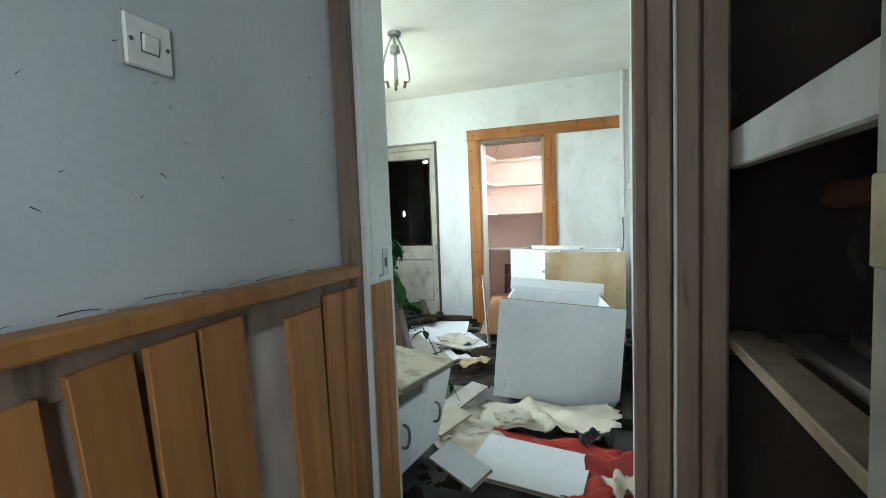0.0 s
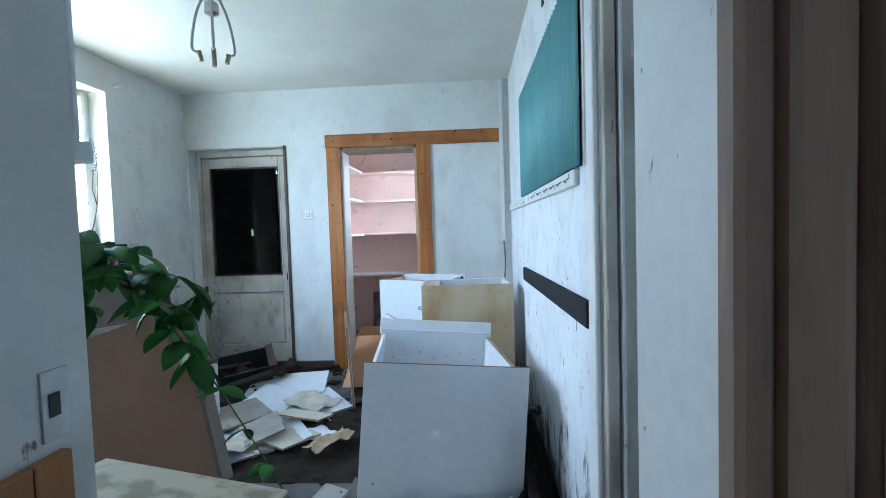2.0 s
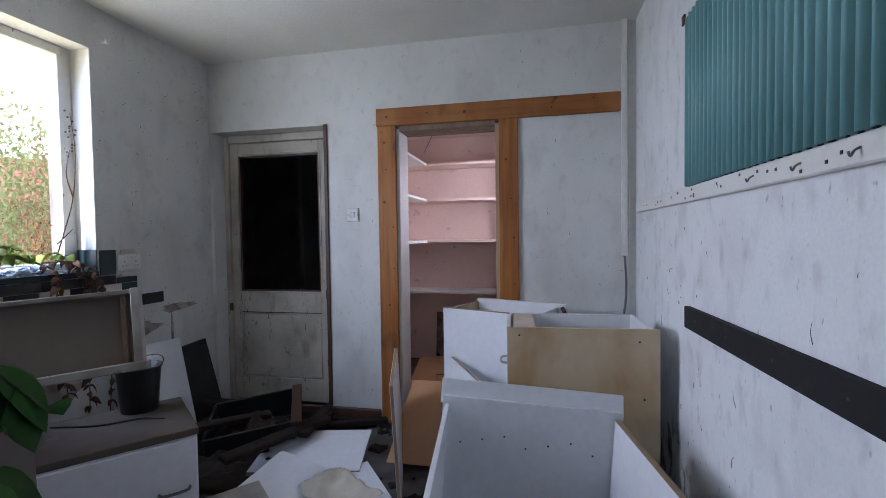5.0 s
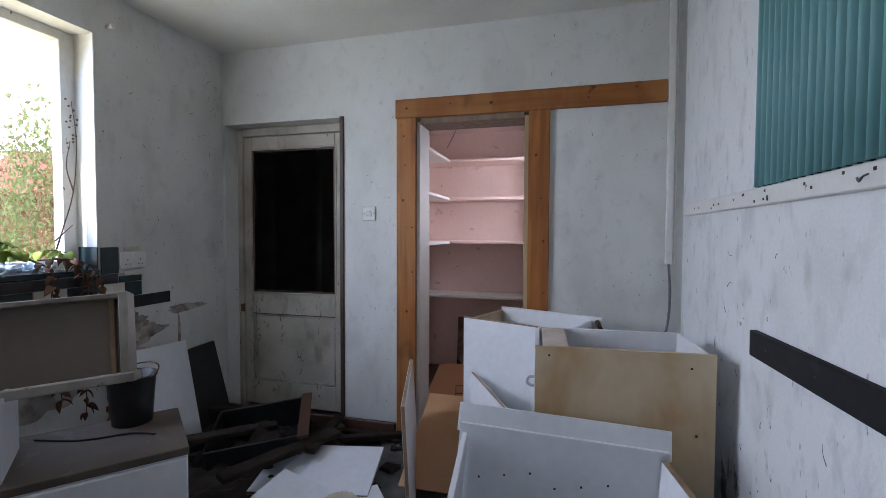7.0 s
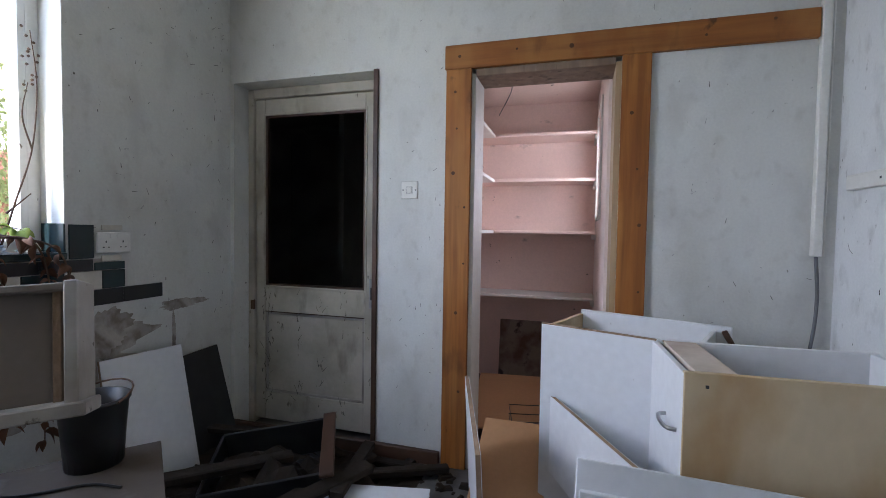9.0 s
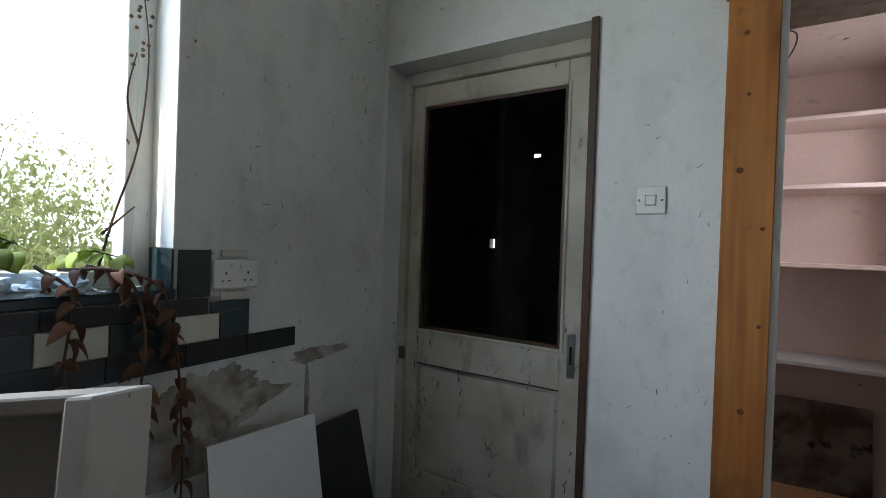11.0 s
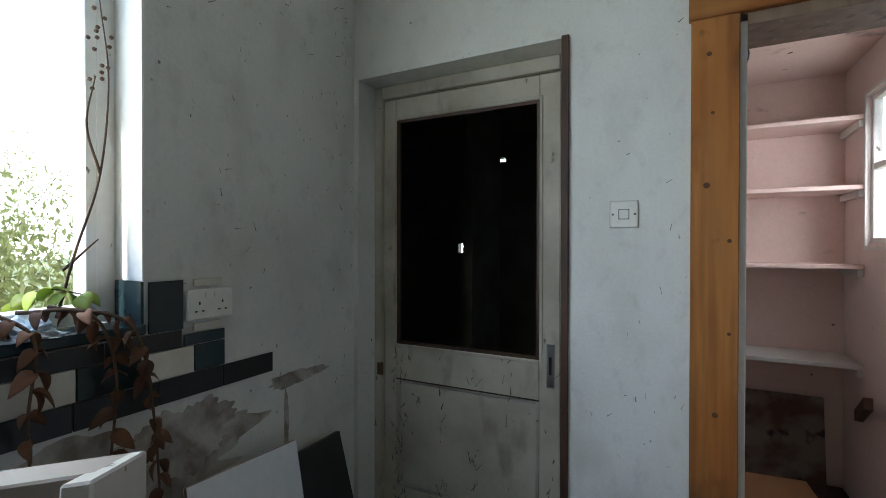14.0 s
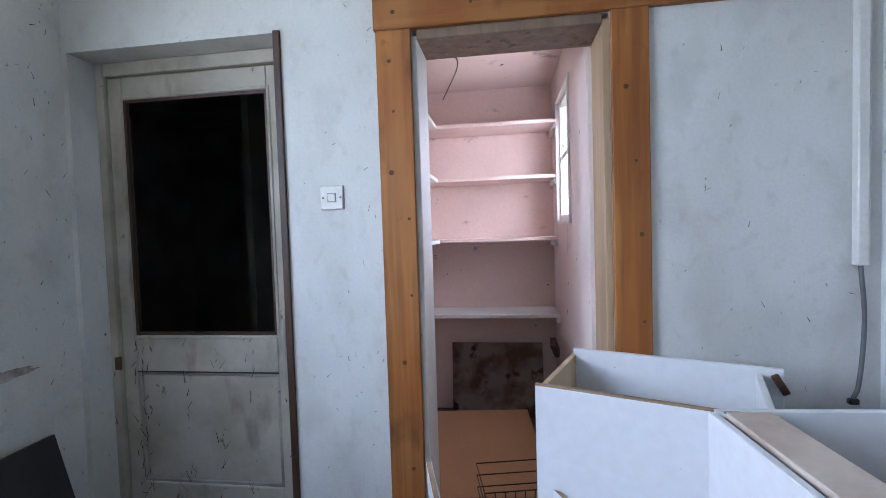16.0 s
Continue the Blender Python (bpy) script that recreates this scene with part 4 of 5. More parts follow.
def sheet(name, m, w, d, material, label, category, seed, crumple=0.03, lift=0.0, group="", thick=0.003, fold=0.0):
    """A torn, crumpled flat piece with an uneven outline."""
    rnd = random.Random(seed)
    bm = bmesh.new()
    nx, ny = 26, 16
    ph = [rnd.uniform(0, 6.3) for _ in range(6)]
    vs = {}
    for i in range(nx + 1):
        for j in range(ny + 1):
            u, v = i / nx - 0.5, j / ny - 0.5
            edge = 1 + 0.04 * math.sin(5 * math.atan2(v, u) + ph[0]) + 0.02 * math.sin(11 * math.atan2(v, u) + ph[1]) + (rnd.uniform(-0.06, 0.03) if i in (0, nx) or j in (0, ny) else 0)
            z = crumple * (math.sin(9 * u + ph[2]) * math.sin(7 * v + ph[3]) + 0.5 * math.sin(17 * u + 11 * v + ph[4])) + crumple * 1.4 + lift * max(0, u)
            z += crumple * 0.5 * noise.noise(Vector((u * w * 22, v * d * 22, seed))) + fold * max(0, 1 - abs(u + 0.05 + 0.25 * v) / 0.06) + 2.2 * fold * max(0, u - 0.3)
            vs[i, j] = bm.verts.new((u * w * edge, v * d * edge, z))
    for i in range(nx):
        for j in range(ny):
            bm.faces.new((vs[i, j], vs[i + 1, j], vs[i + 1, j + 1], vs[i, j + 1]))
    solid(bm, thick)
    ob = part(name, bm, material)
    ob.matrix_basis = m
    smooth(ob)
    return tagged(ob, label, category, group)


sheet("vinyl_sheet", pose(-0.56, 3.66, 0.02, 0, 0, 4), 0.75, 0.36, SHEET, "torn cream vinyl flooring sheet", "sheet", 3, 0.016, 0.06, "torn sheets", fold=0.05)
sheet("vinyl_sheet", pose(-1.0, 3.52, 0.01, 0, 0, 40), 0.4, 0.35, SHEET, "torn cream vinyl flooring sheet", "sheet", 4, 0.016, 0, "torn sheets")
sheet("vinyl_sheet", pose(-0.93, 3.32, 0.01, 0, 0, -20), 0.36, 0.3, SHEET, "torn cream vinyl flooring sheet", "sheet", 5, 0.018, 0, "torn sheets")
sheet("plastic_bag", pose(-0.50, 3.38, 0.01, 0, 0, -4), 0.66, 0.14, RED, "red plastic sheet on the floor", "bag", 6, 0.015, 0, "red plastic")
sheet("plastic_bag", pose(-0.20, 3.10, 0.0, 0, 0, 70), 0.46, 0.30, RED, "crumpled red plastic bag by the doorway", "bag", 8, 0.034, 0, "red plastic")
sheet("paper", pose(-1.80, 4.74, 0.06, 4, 6, 20), 0.34, 0.24, PINKF, "pink folder lying on the rubble", "folder", 9, 0.006)
for i, (x, y, r, w, d, mt) in enumerate(((-1.5, 4.72, 40, 0.36, 0.28, SHEET), (-1.36, 4.55, 10, 0.3, 0.2, MELA), (-1.6, 4.48, 70, 0.4, 0.22, SHEET), (-1.85, 4.5, 15, 0.32, 0.3, MELA), (-1.52, 5.0, -30, 0.35, 0.25, SHEET), (-1.2, 4.4, 60, 0.3, 0.12, RAWPINE), (-0.72, 3.52, 30, 0.2, 0.12, SHEET), (-1.75, 4.28, 50, 0.3, 0.2, SHEET))):
    sheet("paper", pose(x, y, 0.03 + 0.008 * i, 0, 3, r), w, d, mt, "torn pale sheet lying in the rubble", "paper", 20 + i, 0.012, 0, "torn papers")
sheet("plastic_tub", pose(-0.30, 3.46, 0.03, 0, 0, 20), 0.16, 0.1, BLACKPL, "crushed black plastic tub on the floor", "tub", 50, 0.022)
sheet("foam_lump", pose(-0.19, 3.02, 0.06, 0, 0, 20), 0.12, 0.14, SHEET, "yellowed foam lump on the red bag", "foam", 51, 0.022)

q = random.Random(77)
for i, (x, y, w, h) in enumerate(((-1.66, 4.98, 0.42, 0.3), (-1.45, 4.82, 0.3, 0.22), (-1.78, 4.62, 0.34, 0.26), (-1.55, 4.5, 0.36, 0.16), (-1.36, 4.4, 0.28, 0.2), (-1.72, 4.42, 0.3, 0.22), (-1.62, 4.25, 0.3, 0.2), (-1.0, 3.38, 0.3, 0.16), (-1.0, 3.7, 0.34, 0.12))):
    panel("broken_board", (w, 0.012, h), pose(x, y, 0.05 + 0.02 * (i % 3), -80 + q.uniform(-8, 6), q.uniform(-6, 6), q.uniform(0, 360)), "broken white board among the rubble", face=(MELA, SHEET, GRIM_SHADE)[i % 3], group="broken boards")


def heap(x, y, w, d, h, seed):
    """A low lumpy mound of dark debris."""
    r = random.Random(seed)
    bm = bmesh.new()
    n = 26
    vs = {}
    for i in range(n + 1):
        for j in range(n + 1):
            u, v = 2 * i / n - 1, 2 * j / n - 1
            e = max(0.0, 1 - (u * u + v * v)) ** 0.7
            z = h * e * (0.6 + 0.8 * noise.noise((3 * u + seed, 3 * v, 0)) + 0.5 * noise.noise((9 * u, 9 * v, seed))) + r.uniform(0, 0.012) * e
            vs[i, j] = bm.verts.new((x + u * w / 2, y + v * d / 2, max(0.001, z)))
    for i in range(n):
        for j in range(n):
            bm.faces.new((vs[i, j], vs[i + 1, j], vs[i + 1, j + 1], vs[i, j + 1]))
    tagged(part("debris_heap", bm, RUBBLE), "low heap of dark debris, deepened for shade", "debris", kind="stuff")


heap(-2.3, 5.5, 1.2, 0.95, 0.16, 3)
heap(-1.5, 4.6, 1.0, 1.0, 0.07, 5)
heap(-0.12, 4.6, 0.3, 1.8, 0.12, 8)
# rubble over the far floor
rnd = random.Random(11)
verts, faces = [], []
for k in range(900):
    x, y = rnd.uniform(-2.9, -0.1), rnd.uniform(2.3, 5.95)
    if y < 4.0 and x > -0.9 and rnd.random() < 0.6:
        continue
    if -1.35 < x < -0.8 and 3.1 < y < 4.1:
        continue
    s = rnd.uniform(0.008, 0.045)
    a, c, h = rnd.uniform(0, 6.3), rnd.uniform(0.3, 1), rnd.uniform(0.2, 0.7)
    i = len(verts)
    for dx, dy, dz in ((-1, -1, 0), (1, -1, 0), (1, 1, 0), (-1, 1, 0), (-0.8, -0.7, 1), (0.9, -0.8, 0.8), (0.7, 0.9, 1), (-0.9, 0.8, 0.7)):
        u, v = dx * s, dy * s * c
        verts.append((x + u * math.cos(a) - v * math.sin(a), y + u * math.sin(a) + v * math.cos(a), dz * s * h + 0.001))
    faces += [tuple(i + q for q in f) for f in ((0, 1, 5, 4), (1, 2, 6, 5), (2, 3, 7, 6), (3, 0, 4, 7), (4, 5, 6, 7))]
me = bpy.data.meshes.new("rubble")
me.from_pydata(verts, [], faces)
me.materials.append(RUBBLE)
tagged(new("rubble", me), "dark rubble and splinters on the floor, deepened for shade", "rubble", kind="stuff")
# broken timbers by the glazed door
for i, (x, y, z, r, ln) in enumerate(((-2.0, 5.85, 0.04, 5, 0.7), (-2.35, 5.82, 0.07, -20, 0.5), (-2.02, 5.5, 0.12, 75, 0.6), (-1.8, 5.78, 0.05, 30, 0.5), (-2.6, 5.45, 0.1, 60, 0.5), (-2.2, 4.95, 0.05, 10, 0.45), (-0.12, 4.2, 0.06, 88, 1.2), (-2.42, 5.3, 0.2, 48, 0.62), (-2.0, 5.3, 0.16, 70, 0.7), (-2.7, 5.72, 0.15, 15, 0.4), (-1.95, 5.62, 0.13, 100, 0.5))):
    b = thing("broken_timber", pose(x, y, z, 4 * i % 11, 3, r), "dark rotten piece of broken timber, tone deepened for shade", "timber", "broken timbers")
    part("piece", cube((ln, 0.05 + 0.01 * (i % 3), 0.035), (0, 0, 0), 0.006), RUBBLE, b)


# ---- east wall ----
def teal_panel():
    t = thing("corrugated_panel", pose(0, 0, 0), "teal corrugated plastic panel fixed to the wall", "wall panel")
    bm = bmesh.new()
    n = 400
    prev = None
    for k in range(n + 1):
        y = 3.44 + 1.565 * k / n
        x = -0.016 - 0.013 * math.sin(2 * math.pi * 39 * k / n)
        top = 2.095
        a, b = bm.verts.new((x, y, 1.448)), bm.verts.new((x, y, top))
        if prev:
            f = bm.faces.new((prev[0], a, b, prev[1]))
            # faces nearest the wall take the painted groove shade
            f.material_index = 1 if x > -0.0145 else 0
        prev = (a, b)
    solid(bm, 0.002)
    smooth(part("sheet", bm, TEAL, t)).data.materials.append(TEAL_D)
    part("edge_trim", span(-0.008, 0.0, 3.42, 3.438, 1.446, 2.1), WHITEWOOD, t)


teal_panel()


def hook_board():
    t = thing("coat_rack", pose(0, 0, 0), "white painted hook board on the wall", "coat rack")
    part("board", span(-0.022, 0.0, 3.515, 5.9, 1.388, 1.445, 0.004), WHITEWOOD, t)
    for y in (3.575, 3.71, 3.85, 4.01, 4.2, 4.42):
        h = part("hook", tube(bend([(-0.022, y, 1.42), (-0.032, y, 1.414), (-0.038, y, 1.404), (-0.042, y, 1.413)], 4), 0.0024, 6), GREYMET, t, "small metal hook")
        smooth(h)
    rnd = random.Random(3)
    holes(t, [(-0.022, rnd.uniform(3.55, 5.7), rnd.uniform(1.4, 1.435)) for _ in range(24)], 0.008, "x")
    w = thing("wall_plug", pose(0, 0, 0), "rusty screw fixing high on the wall", "fixing")
    part("plate", cube((0.008, 0.03, 0.04), (-0.004, 5.08, 2.13), 0.002), RUST, w)
    w = thing("wall_plug", pose(0, 0, 0), "rusty screw fixing high on the wall", "fixing")
    part("plate", cube((0.008, 0.04, 0.05), (-0.004, 4.15, 2.32), 0.002), RUST, w)


hook_board()
b = thing("wall_batten", pose(0, 0, 0), "black painted timber batten on the wall", "batten")
part("batten", cube((0.024, 1.63, 0.085), (0, 0, 0), 0.003), BLACKP, b, m=pose(-0.012, 4.183, 0.951, -1.1, 0, 0))
for k in range(6):
    part("screw", tube([(-0.0238, 3.47 + 0.28 * k, 0.966 - 0.0054 * k), (-0.0255, 3.47 + 0.28 * k, 0.966 - 0.0054 * k)], 0.004, 8), RUST, b, "rusty screw head")
b = thing("pipe_trunking", pose(0, 0, 0), "white plastic trunking down the wall corner", "trunking")
part("cover", span(-0.088, -0.055, YN - 0.03, YN, 1.13, HC, 0.003), PLASTIC_W, b)
part("pipe", tube([(-0.046, YN - 0.012, 1.13), (-0.046, YN - 0.012, HC)], 0.006), PLASTIC_W, b)
b = thing("cable", pose(0, 0, 0), "grey cable hanging from the trunking", "cable")
smooth(part("strand", tube(bend([(-0.07, YN - 0.015, 1.13), (-0.062, YN - 0.02, 0.98), (-0.066, YN - 0.02, 0.85), (-0.085, YN - 0.03, 0.74), (-0.10, YN - 0.03, 0.7)]), 0.007, 8), GREYMET, b))
part("connector", cube((0.03, 0.02, 0.02), (-0.10, YN - 0.03, 0.69), 0.004), BLACKPL, b)


def switch(m, label):
    t = thing("light_switch", m, label, "light switch")
    part("plate", cube((0.088, 0.009, 0.088), (0, -0.0045, 0), 0.003), PLASTIC_W, t)
    # slightly larger darker plate stands in for the shadow round the switch
    part("shadow_rim", cube((0.0905, 0.003, 0.0905), (0, -0.0015, 0)), GRIM_SHADE, t, "thin darker rim drawn as the shadow round the plate")
    part("rocker", cube((0.03, 0.006, 0.03), (0, -0.011, 0), 0.002, pose(0, 0, 0, 5, 0, 0)), PLASTIC_W, t)
    bm = cube((0.034, 0.001, 0.034), (0, -0.0092, 0))
    part("gap", bm, GREYMET, t)
    for s in (-1, 1):
        part("screw", tube([(s * 0.034, -0.008, 0), (s * 0.034, -0.0105, 0)], 0.004, 8), GREYMET, t)


switch(pose(-1.842, YN, 1.42), "white plastic light switch on the wall")
switch(pose(-1.0, 1.75, 1.505, 0, 0, 90), "white plastic light switch on the hall wall")

# scuffs on the east wall
rnd = random.Random(21)
bm = bmesh.new()
for k in range(64):
    y, z, ln = rnd.uniform(3.42, 5.9), rnd.uniform(0.25, 1.35), rnd.choice((0.008, 0.012, 0.016, 0.022, 0.05))
    a = rnd.gauss(1.2, 0.5)
    tube(bend([(0, y, z), (0, y + ln * 0.5 * math.cos(a), z + ln * 0.55 * math.sin(a)), (0, y + ln * math.cos(a + 0.3), z + ln * math.sin(a + 0.3))], 3), rnd.uniform(0.0007, 0.0018), 5, bm=bm, taper=0.4)
tagged(part("scuff_marks", bm, SPRAY), "thin dark scuffs and scratches on the wall", "scuffs", kind="stuff")

bm = bmesh.new()
for k in range(150):
    x, z, ln, a = rnd.uniform(-2.0, -0.05), 0.15 + 2.35 * rnd.random() ** 1.4, rnd.uniform(0.004, 0.026), rnd.gauss(1.3, 0.6)
    if -1.66 < x < -0.65 and z < 2.16:
        continue
    tube([(x, YN, z), (x + ln * math.cos(a), YN, z + ln * math.sin(a))], rnd.uniform(0.0006, 0.0017), 5, bm=bm, taper=0.4)
tagged(part("scuff_marks", bm, SPRAY), "thin dark scuffs and flecks on the wall", "scuffs", kind="stuff")
bm = bmesh.new()
for k in range(75):
    y, z, ln, a = rnd.uniform(5.12, 5.98), rnd.uniform(0.5, 2.5), rnd.uniform(0.004, 0.035), rnd.gauss(0.9, 0.9)
    y = y if k % 3 else rnd.uniform(5.85, 5.98)
    tube([(XW, y, z), (XW, y + ln * math.cos(a), z + ln * math.sin(a))], rnd.uniform(0.0006, 0.0018), 5, bm=bm, taper=0.4)
tagged(part("scuff_marks", bm, SPRAY), "thin dark scuffs and flecks on the wall", "scuffs", kind="stuff")
bm = bmesh.new()
for k in range(90):
    x, z, ln, a = rnd.choice((-2.84, -2.8, -2.12, -2.45, -2.6, -2.3)) + rnd.uniform(-0.02, 0.02), rnd.uniform(0.1, 0.88), rnd.uniform(0.01, 0.06), rnd.gauss(1.4, 0.5)
    tube([(x, 6.139, z), (x + ln * math.cos(a), 6.139, z + ln * math.sin(a))], rnd.uniform(0.0008, 0.002), 5, bm=bm, taper=0.4)
tagged(part("scuff_marks", bm, SPRAY), "dirty scratches on the door", "scuffs", kind="stuff")

# ---- ceiling lamp, knob ----
t = thing("ceiling_lamp", pose(-1.68, 4.26, HC), "bare metal chandelier frame hanging without bulbs", "ceiling lamp")
part("rose", tube([(0, 0, -0.0), (0, 0, -0.025)], 0.05, 16), CHROME, t)
part("stem", tube([(0, 0, -0.02), (0, 0, -0.12)], 0.012, 8), CHROME, t)
part("hub", tube([(0, 0, -0.1), (0, 0, -0.125), (0, 0, -0.15)], 0.035, 12), CHROME, t)
for k in range(4):
    a = k * math.pi / 2 + 0.5
    c, s = math.cos(a), math.sin(a)
    arm = part("arm", tube(bend([(0.02 * c, 0.02 * s, -0.03), (0.075 * c, 0.075 * s, -0.17), (0.1 * c, 0.1 * s, -0.33), (0.075 * c, 0.075 * s, -0.36)]), 0.007, 8), CHROME, t)
    smooth(arm)
    part("socket", tube([(0.07 * c, 0.07 * s, -0.35), (0.06 * c, 0.06 * s, -0.40)], 0.012, 8), BRASS, t, "bare lamp socket")
t = thing("curtain_bracket", pose(XW, 5.17, 2.375), "small white curtain rail bracket on the wall", "bracket")
part("arm", tube([(0, 0, 0), (0.03, 0, 0)], 0.008, 8), PLASTIC_W, t)
part("knob", tube([(0.03, 0, 0), (0.05, 0, 0)], 0.014, 10), PLASTIC_W, t)

# ---- tiles, socket and sill on the west wall ----
t = tagged(thing("trim_splashback", pose(0, 0, 0), kind="structure"), "dark and cream tiled splashback under the window", "splashback")
part("backing", span(XW, XW + 0.004, 3.0, 5.30, 0.875, 1.07), PLASTER, t)


def tile(y0, y1, z0, z1, material):
    part("tile", span(XW + 0.004, XW + 0.011, y0 + 0.0015, y1 - 0.0015, z0 + 0.0015, z1 - 0.0015, 0.0012), material, t)


for k in range(12):
    y1 = 5.20 - 0.2 * k
    tile(y1 - 0.2, y1, 1.019, 1.07, TILE_R)
tile(5.237, 5.34, 0.938, 1.019, TILE_B)
for k in range(15):
    y1 = 5.237 - 0.149 * k
    tile(y1 - 0.149, y1, 0.938, 1.019, TILE_W if k % 2 == 0 else TILE_B)
for k in range(12):
    y1 = 5.532 - 0.2 * k
    tile(y1 - 0.2, y1, 0.868, 0.938, TILE_R)
tile(5.105, 5.205, 1.071, 1.215, TILE_B)
tile(5.205, 5.34, 1.019, 1.055, TILE_B)
tile(5.235, 5.325, 1.056, 1.084, TILE_W)
tile(5.235, 5.33, 1.19, 1.215, TILE_W)
s = thing("plug_socket", pose(XW + 0.012, 5.282, 1.138, 0, 0, 90), "white double plug socket on the tiles", "plug socket")
part("plate", cube((0.15, 0.012, 0.09), (0, -0.006, 0), 0.003), PLASTIC_W, s)
for x in (-0.038, 0.038):
    bm = bmesh.new()
    for dx, dz, w, h in ((0, 0.012, 0.004, 0.009), (-0.011, -0.012, 0.007, 0.004), (0.011, -0.012, 0.007, 0.004)):
        cube((w, 0.003, h), (x + dx, -0.0125, dz - 0.008), bm=bm)
    part("pin_holes", bm, BLACKPL, s)
    part("rocker", cube((0.012, 0.004, 0.016), (x * 0.4, -0.013, 0.028), 0.001), PLASTIC_W, s)
# crumbled plaster under the tiles
rnd = random.Random(5)


def patch(name, y, z, w, h, material, label, seed, depth=0.004):
    """A flaked patch with a ragged outline on the west wall."""
    r = random.Random(seed)
    bm = bmesh.new()
    n = 150
    ph = [r.uniform(0, 6.3) for _ in range(4)]
    ring = []
    for k in range(n):
        a = 2 * math.pi * k / n
        q = 1 + 0.14 * math.sin(3 * a + ph[0]) + 0.08 * math.sin(7 * a + ph[1]) + 0.06 * math.sin(13 * a + ph[2]) + 0.05 * math.sin(29 * a + ph[3]) + r.uniform(-0.02, 0.02)
        ring.append(bm.verts.new((0, w / 2 * q * math.cos(a), h / 2 * q * math.sin(a))))
    f = bm.faces.new(ring)
    solid(bm, depth)
    ob = part(name, bm, material)
    ob.matrix_basis = pose(XW + 0.0012 * seed, y, z)
    return tagged(ob, label, "wall damage", "flaked plaster", "structure")


patch("trim_flaked_plaster", 4.75, 0.66, 1.25, 0.42, PLASTER, "crumbling bare plaster where paint has flaked", 1, 0.003)
patch("trim_flaked_plaster", 5.22, 0.75, 0.30, 0.2, PLASTER, "crumbling bare plaster where paint has flaked", 2, 0.005)
patch("trim_flaked_plaster", 5.66, 0.815, 0.28, 0.05, PLASTER, "crumbling bare plaster where paint has flaked", 3, 0.004)
patch("trim_flaked_plaster", 5.60, 0.66, 0.02, 0.24, PLASTER, "thin crack in the plaster", 4, 0.003)
patch("trim_flaked_plaster", 3.9, 0.6, 0.9, 0.5, PLASTER, "crumbling bare plaster where paint has flaked", 6, 0.003)
# crumpled film, broken glass and stones on the sill
for i, (y, w) in enumerate(((4.58, 0.05), (4.72, 0.075), (4.86, 0.07), (4.28, 0.08))):
    bm = bmesh.new()
    bmesh.ops.create_icosphere(bm, subdivisions=4, radius=w)
    for v in bm.verts:
        v.co *= 1 + 0.5 * noise.noise(v.co * 30 + Vector((i, 0, 0))) + 0.4 * noise.noise(v.co * 75 + Vector((0, i, 0)))
        v.co.z = max(-0.001, v.co.z * 0.5)
    bag = part("plastic_film", bm, BAG)
    bag.matrix_basis = pose(-3.03, y, WZ0 + 0.002, 0, 0, 50 * i)
    tagged(bag, "crumpled clear plastic film on the window sill", "plastic film", "film on the sill")
rnd = random.Random(41)
for k in range(26):
    bm = bmesh.new()
    w = rnd.uniform(0.018, 0.045)
    ring = [bm.verts.new((w * rnd.uniform(0.5, 1) * math.cos(a), w * rnd.uniform(0.5, 1) * math.sin(a), 0)) for a in (0, 1.3, 2.4, 3.7, 5.1)]
    bm.faces.new(ring)
    solid(bm, 0.003)
    g = part("glass_shard", bm, BAG)
    g.matrix_basis = pose(rnd.uniform(-3.08, -2.985), rnd.uniform(3.9, 5.02), WZ0 + 0.008 + 0.001 * k / 4, rnd.uniform(-14, 14), rnd.uniform(-14, 14), rnd.uniform(0, 360))
    tagged(g, "pale shard of broken window glass on the sill", "glass shard", "shards on the sill")
for k in range(9):
    bm = bmesh.new()
    bmesh.ops.create_icosphere(bm, subdivisions=2, radius=rnd.uniform(0.009, 0.022))
    for v in bm.verts:
        v.co *= 1 + 0.35 * noise.noise(v.co * 60 + Vector((k, 0, 0)))
        v.co.z *= 0.6
    g = part("stone", bm, PLASTER)
    g.matrix_basis = pose(rnd.uniform(-3.06, -2.985), rnd.uniform(4.5, 5.0), WZ0 + 0.008)
    tagged(smooth(g), "small grey stone lying on the sill", "stone", "stones on the sill")


# ---- plants ----
def leaf_mesh(name, material, length=0.1, width=0.05, fold=0.25, droop=0.3):
    """One pointed leaf with a midrib fold, lying along +x."""
    bm = bmesh.new()
    rows = []
    for i in range(6):
        u = i / 5
        w = width / 2 * math.sin(math.pi * min(1, u * 0.94 + 0.06)) ** 0.8
        z = -droop * length * u * u
        x = u * length
        rows.append([bm.verts.new((x, -w, z + fold * w)), bm.verts.new((x, 0, z)), bm.verts.new((x, w, z + fold * w))])
    for a, b in zip(rows, rows[1:]):
        bm.faces.new((a[0], b[0], b[1], a[1]))
        bm.faces.new((a[1], b[1], b[2], a[2]))
    solid(bm, 0.0006)
    me = bpy.data.meshes.new(name)
    bm.to_mesh(me)
    bm.free()
    me.materials.append(material)
    for f in me.polygons:
        f.use_smooth = True
    return me


BIGLEAF = leaf_mesh("leaf", LEAF, 0.125, 0.07)
YLEAF = leaf_mesh("leaf", LEAF_Y, 0.062, 0.058, 0.2, 0.4)
DLEAF = leaf_mesh("leaf", LEAF_D, 0.045, 0.03, 0.6, 0.8)


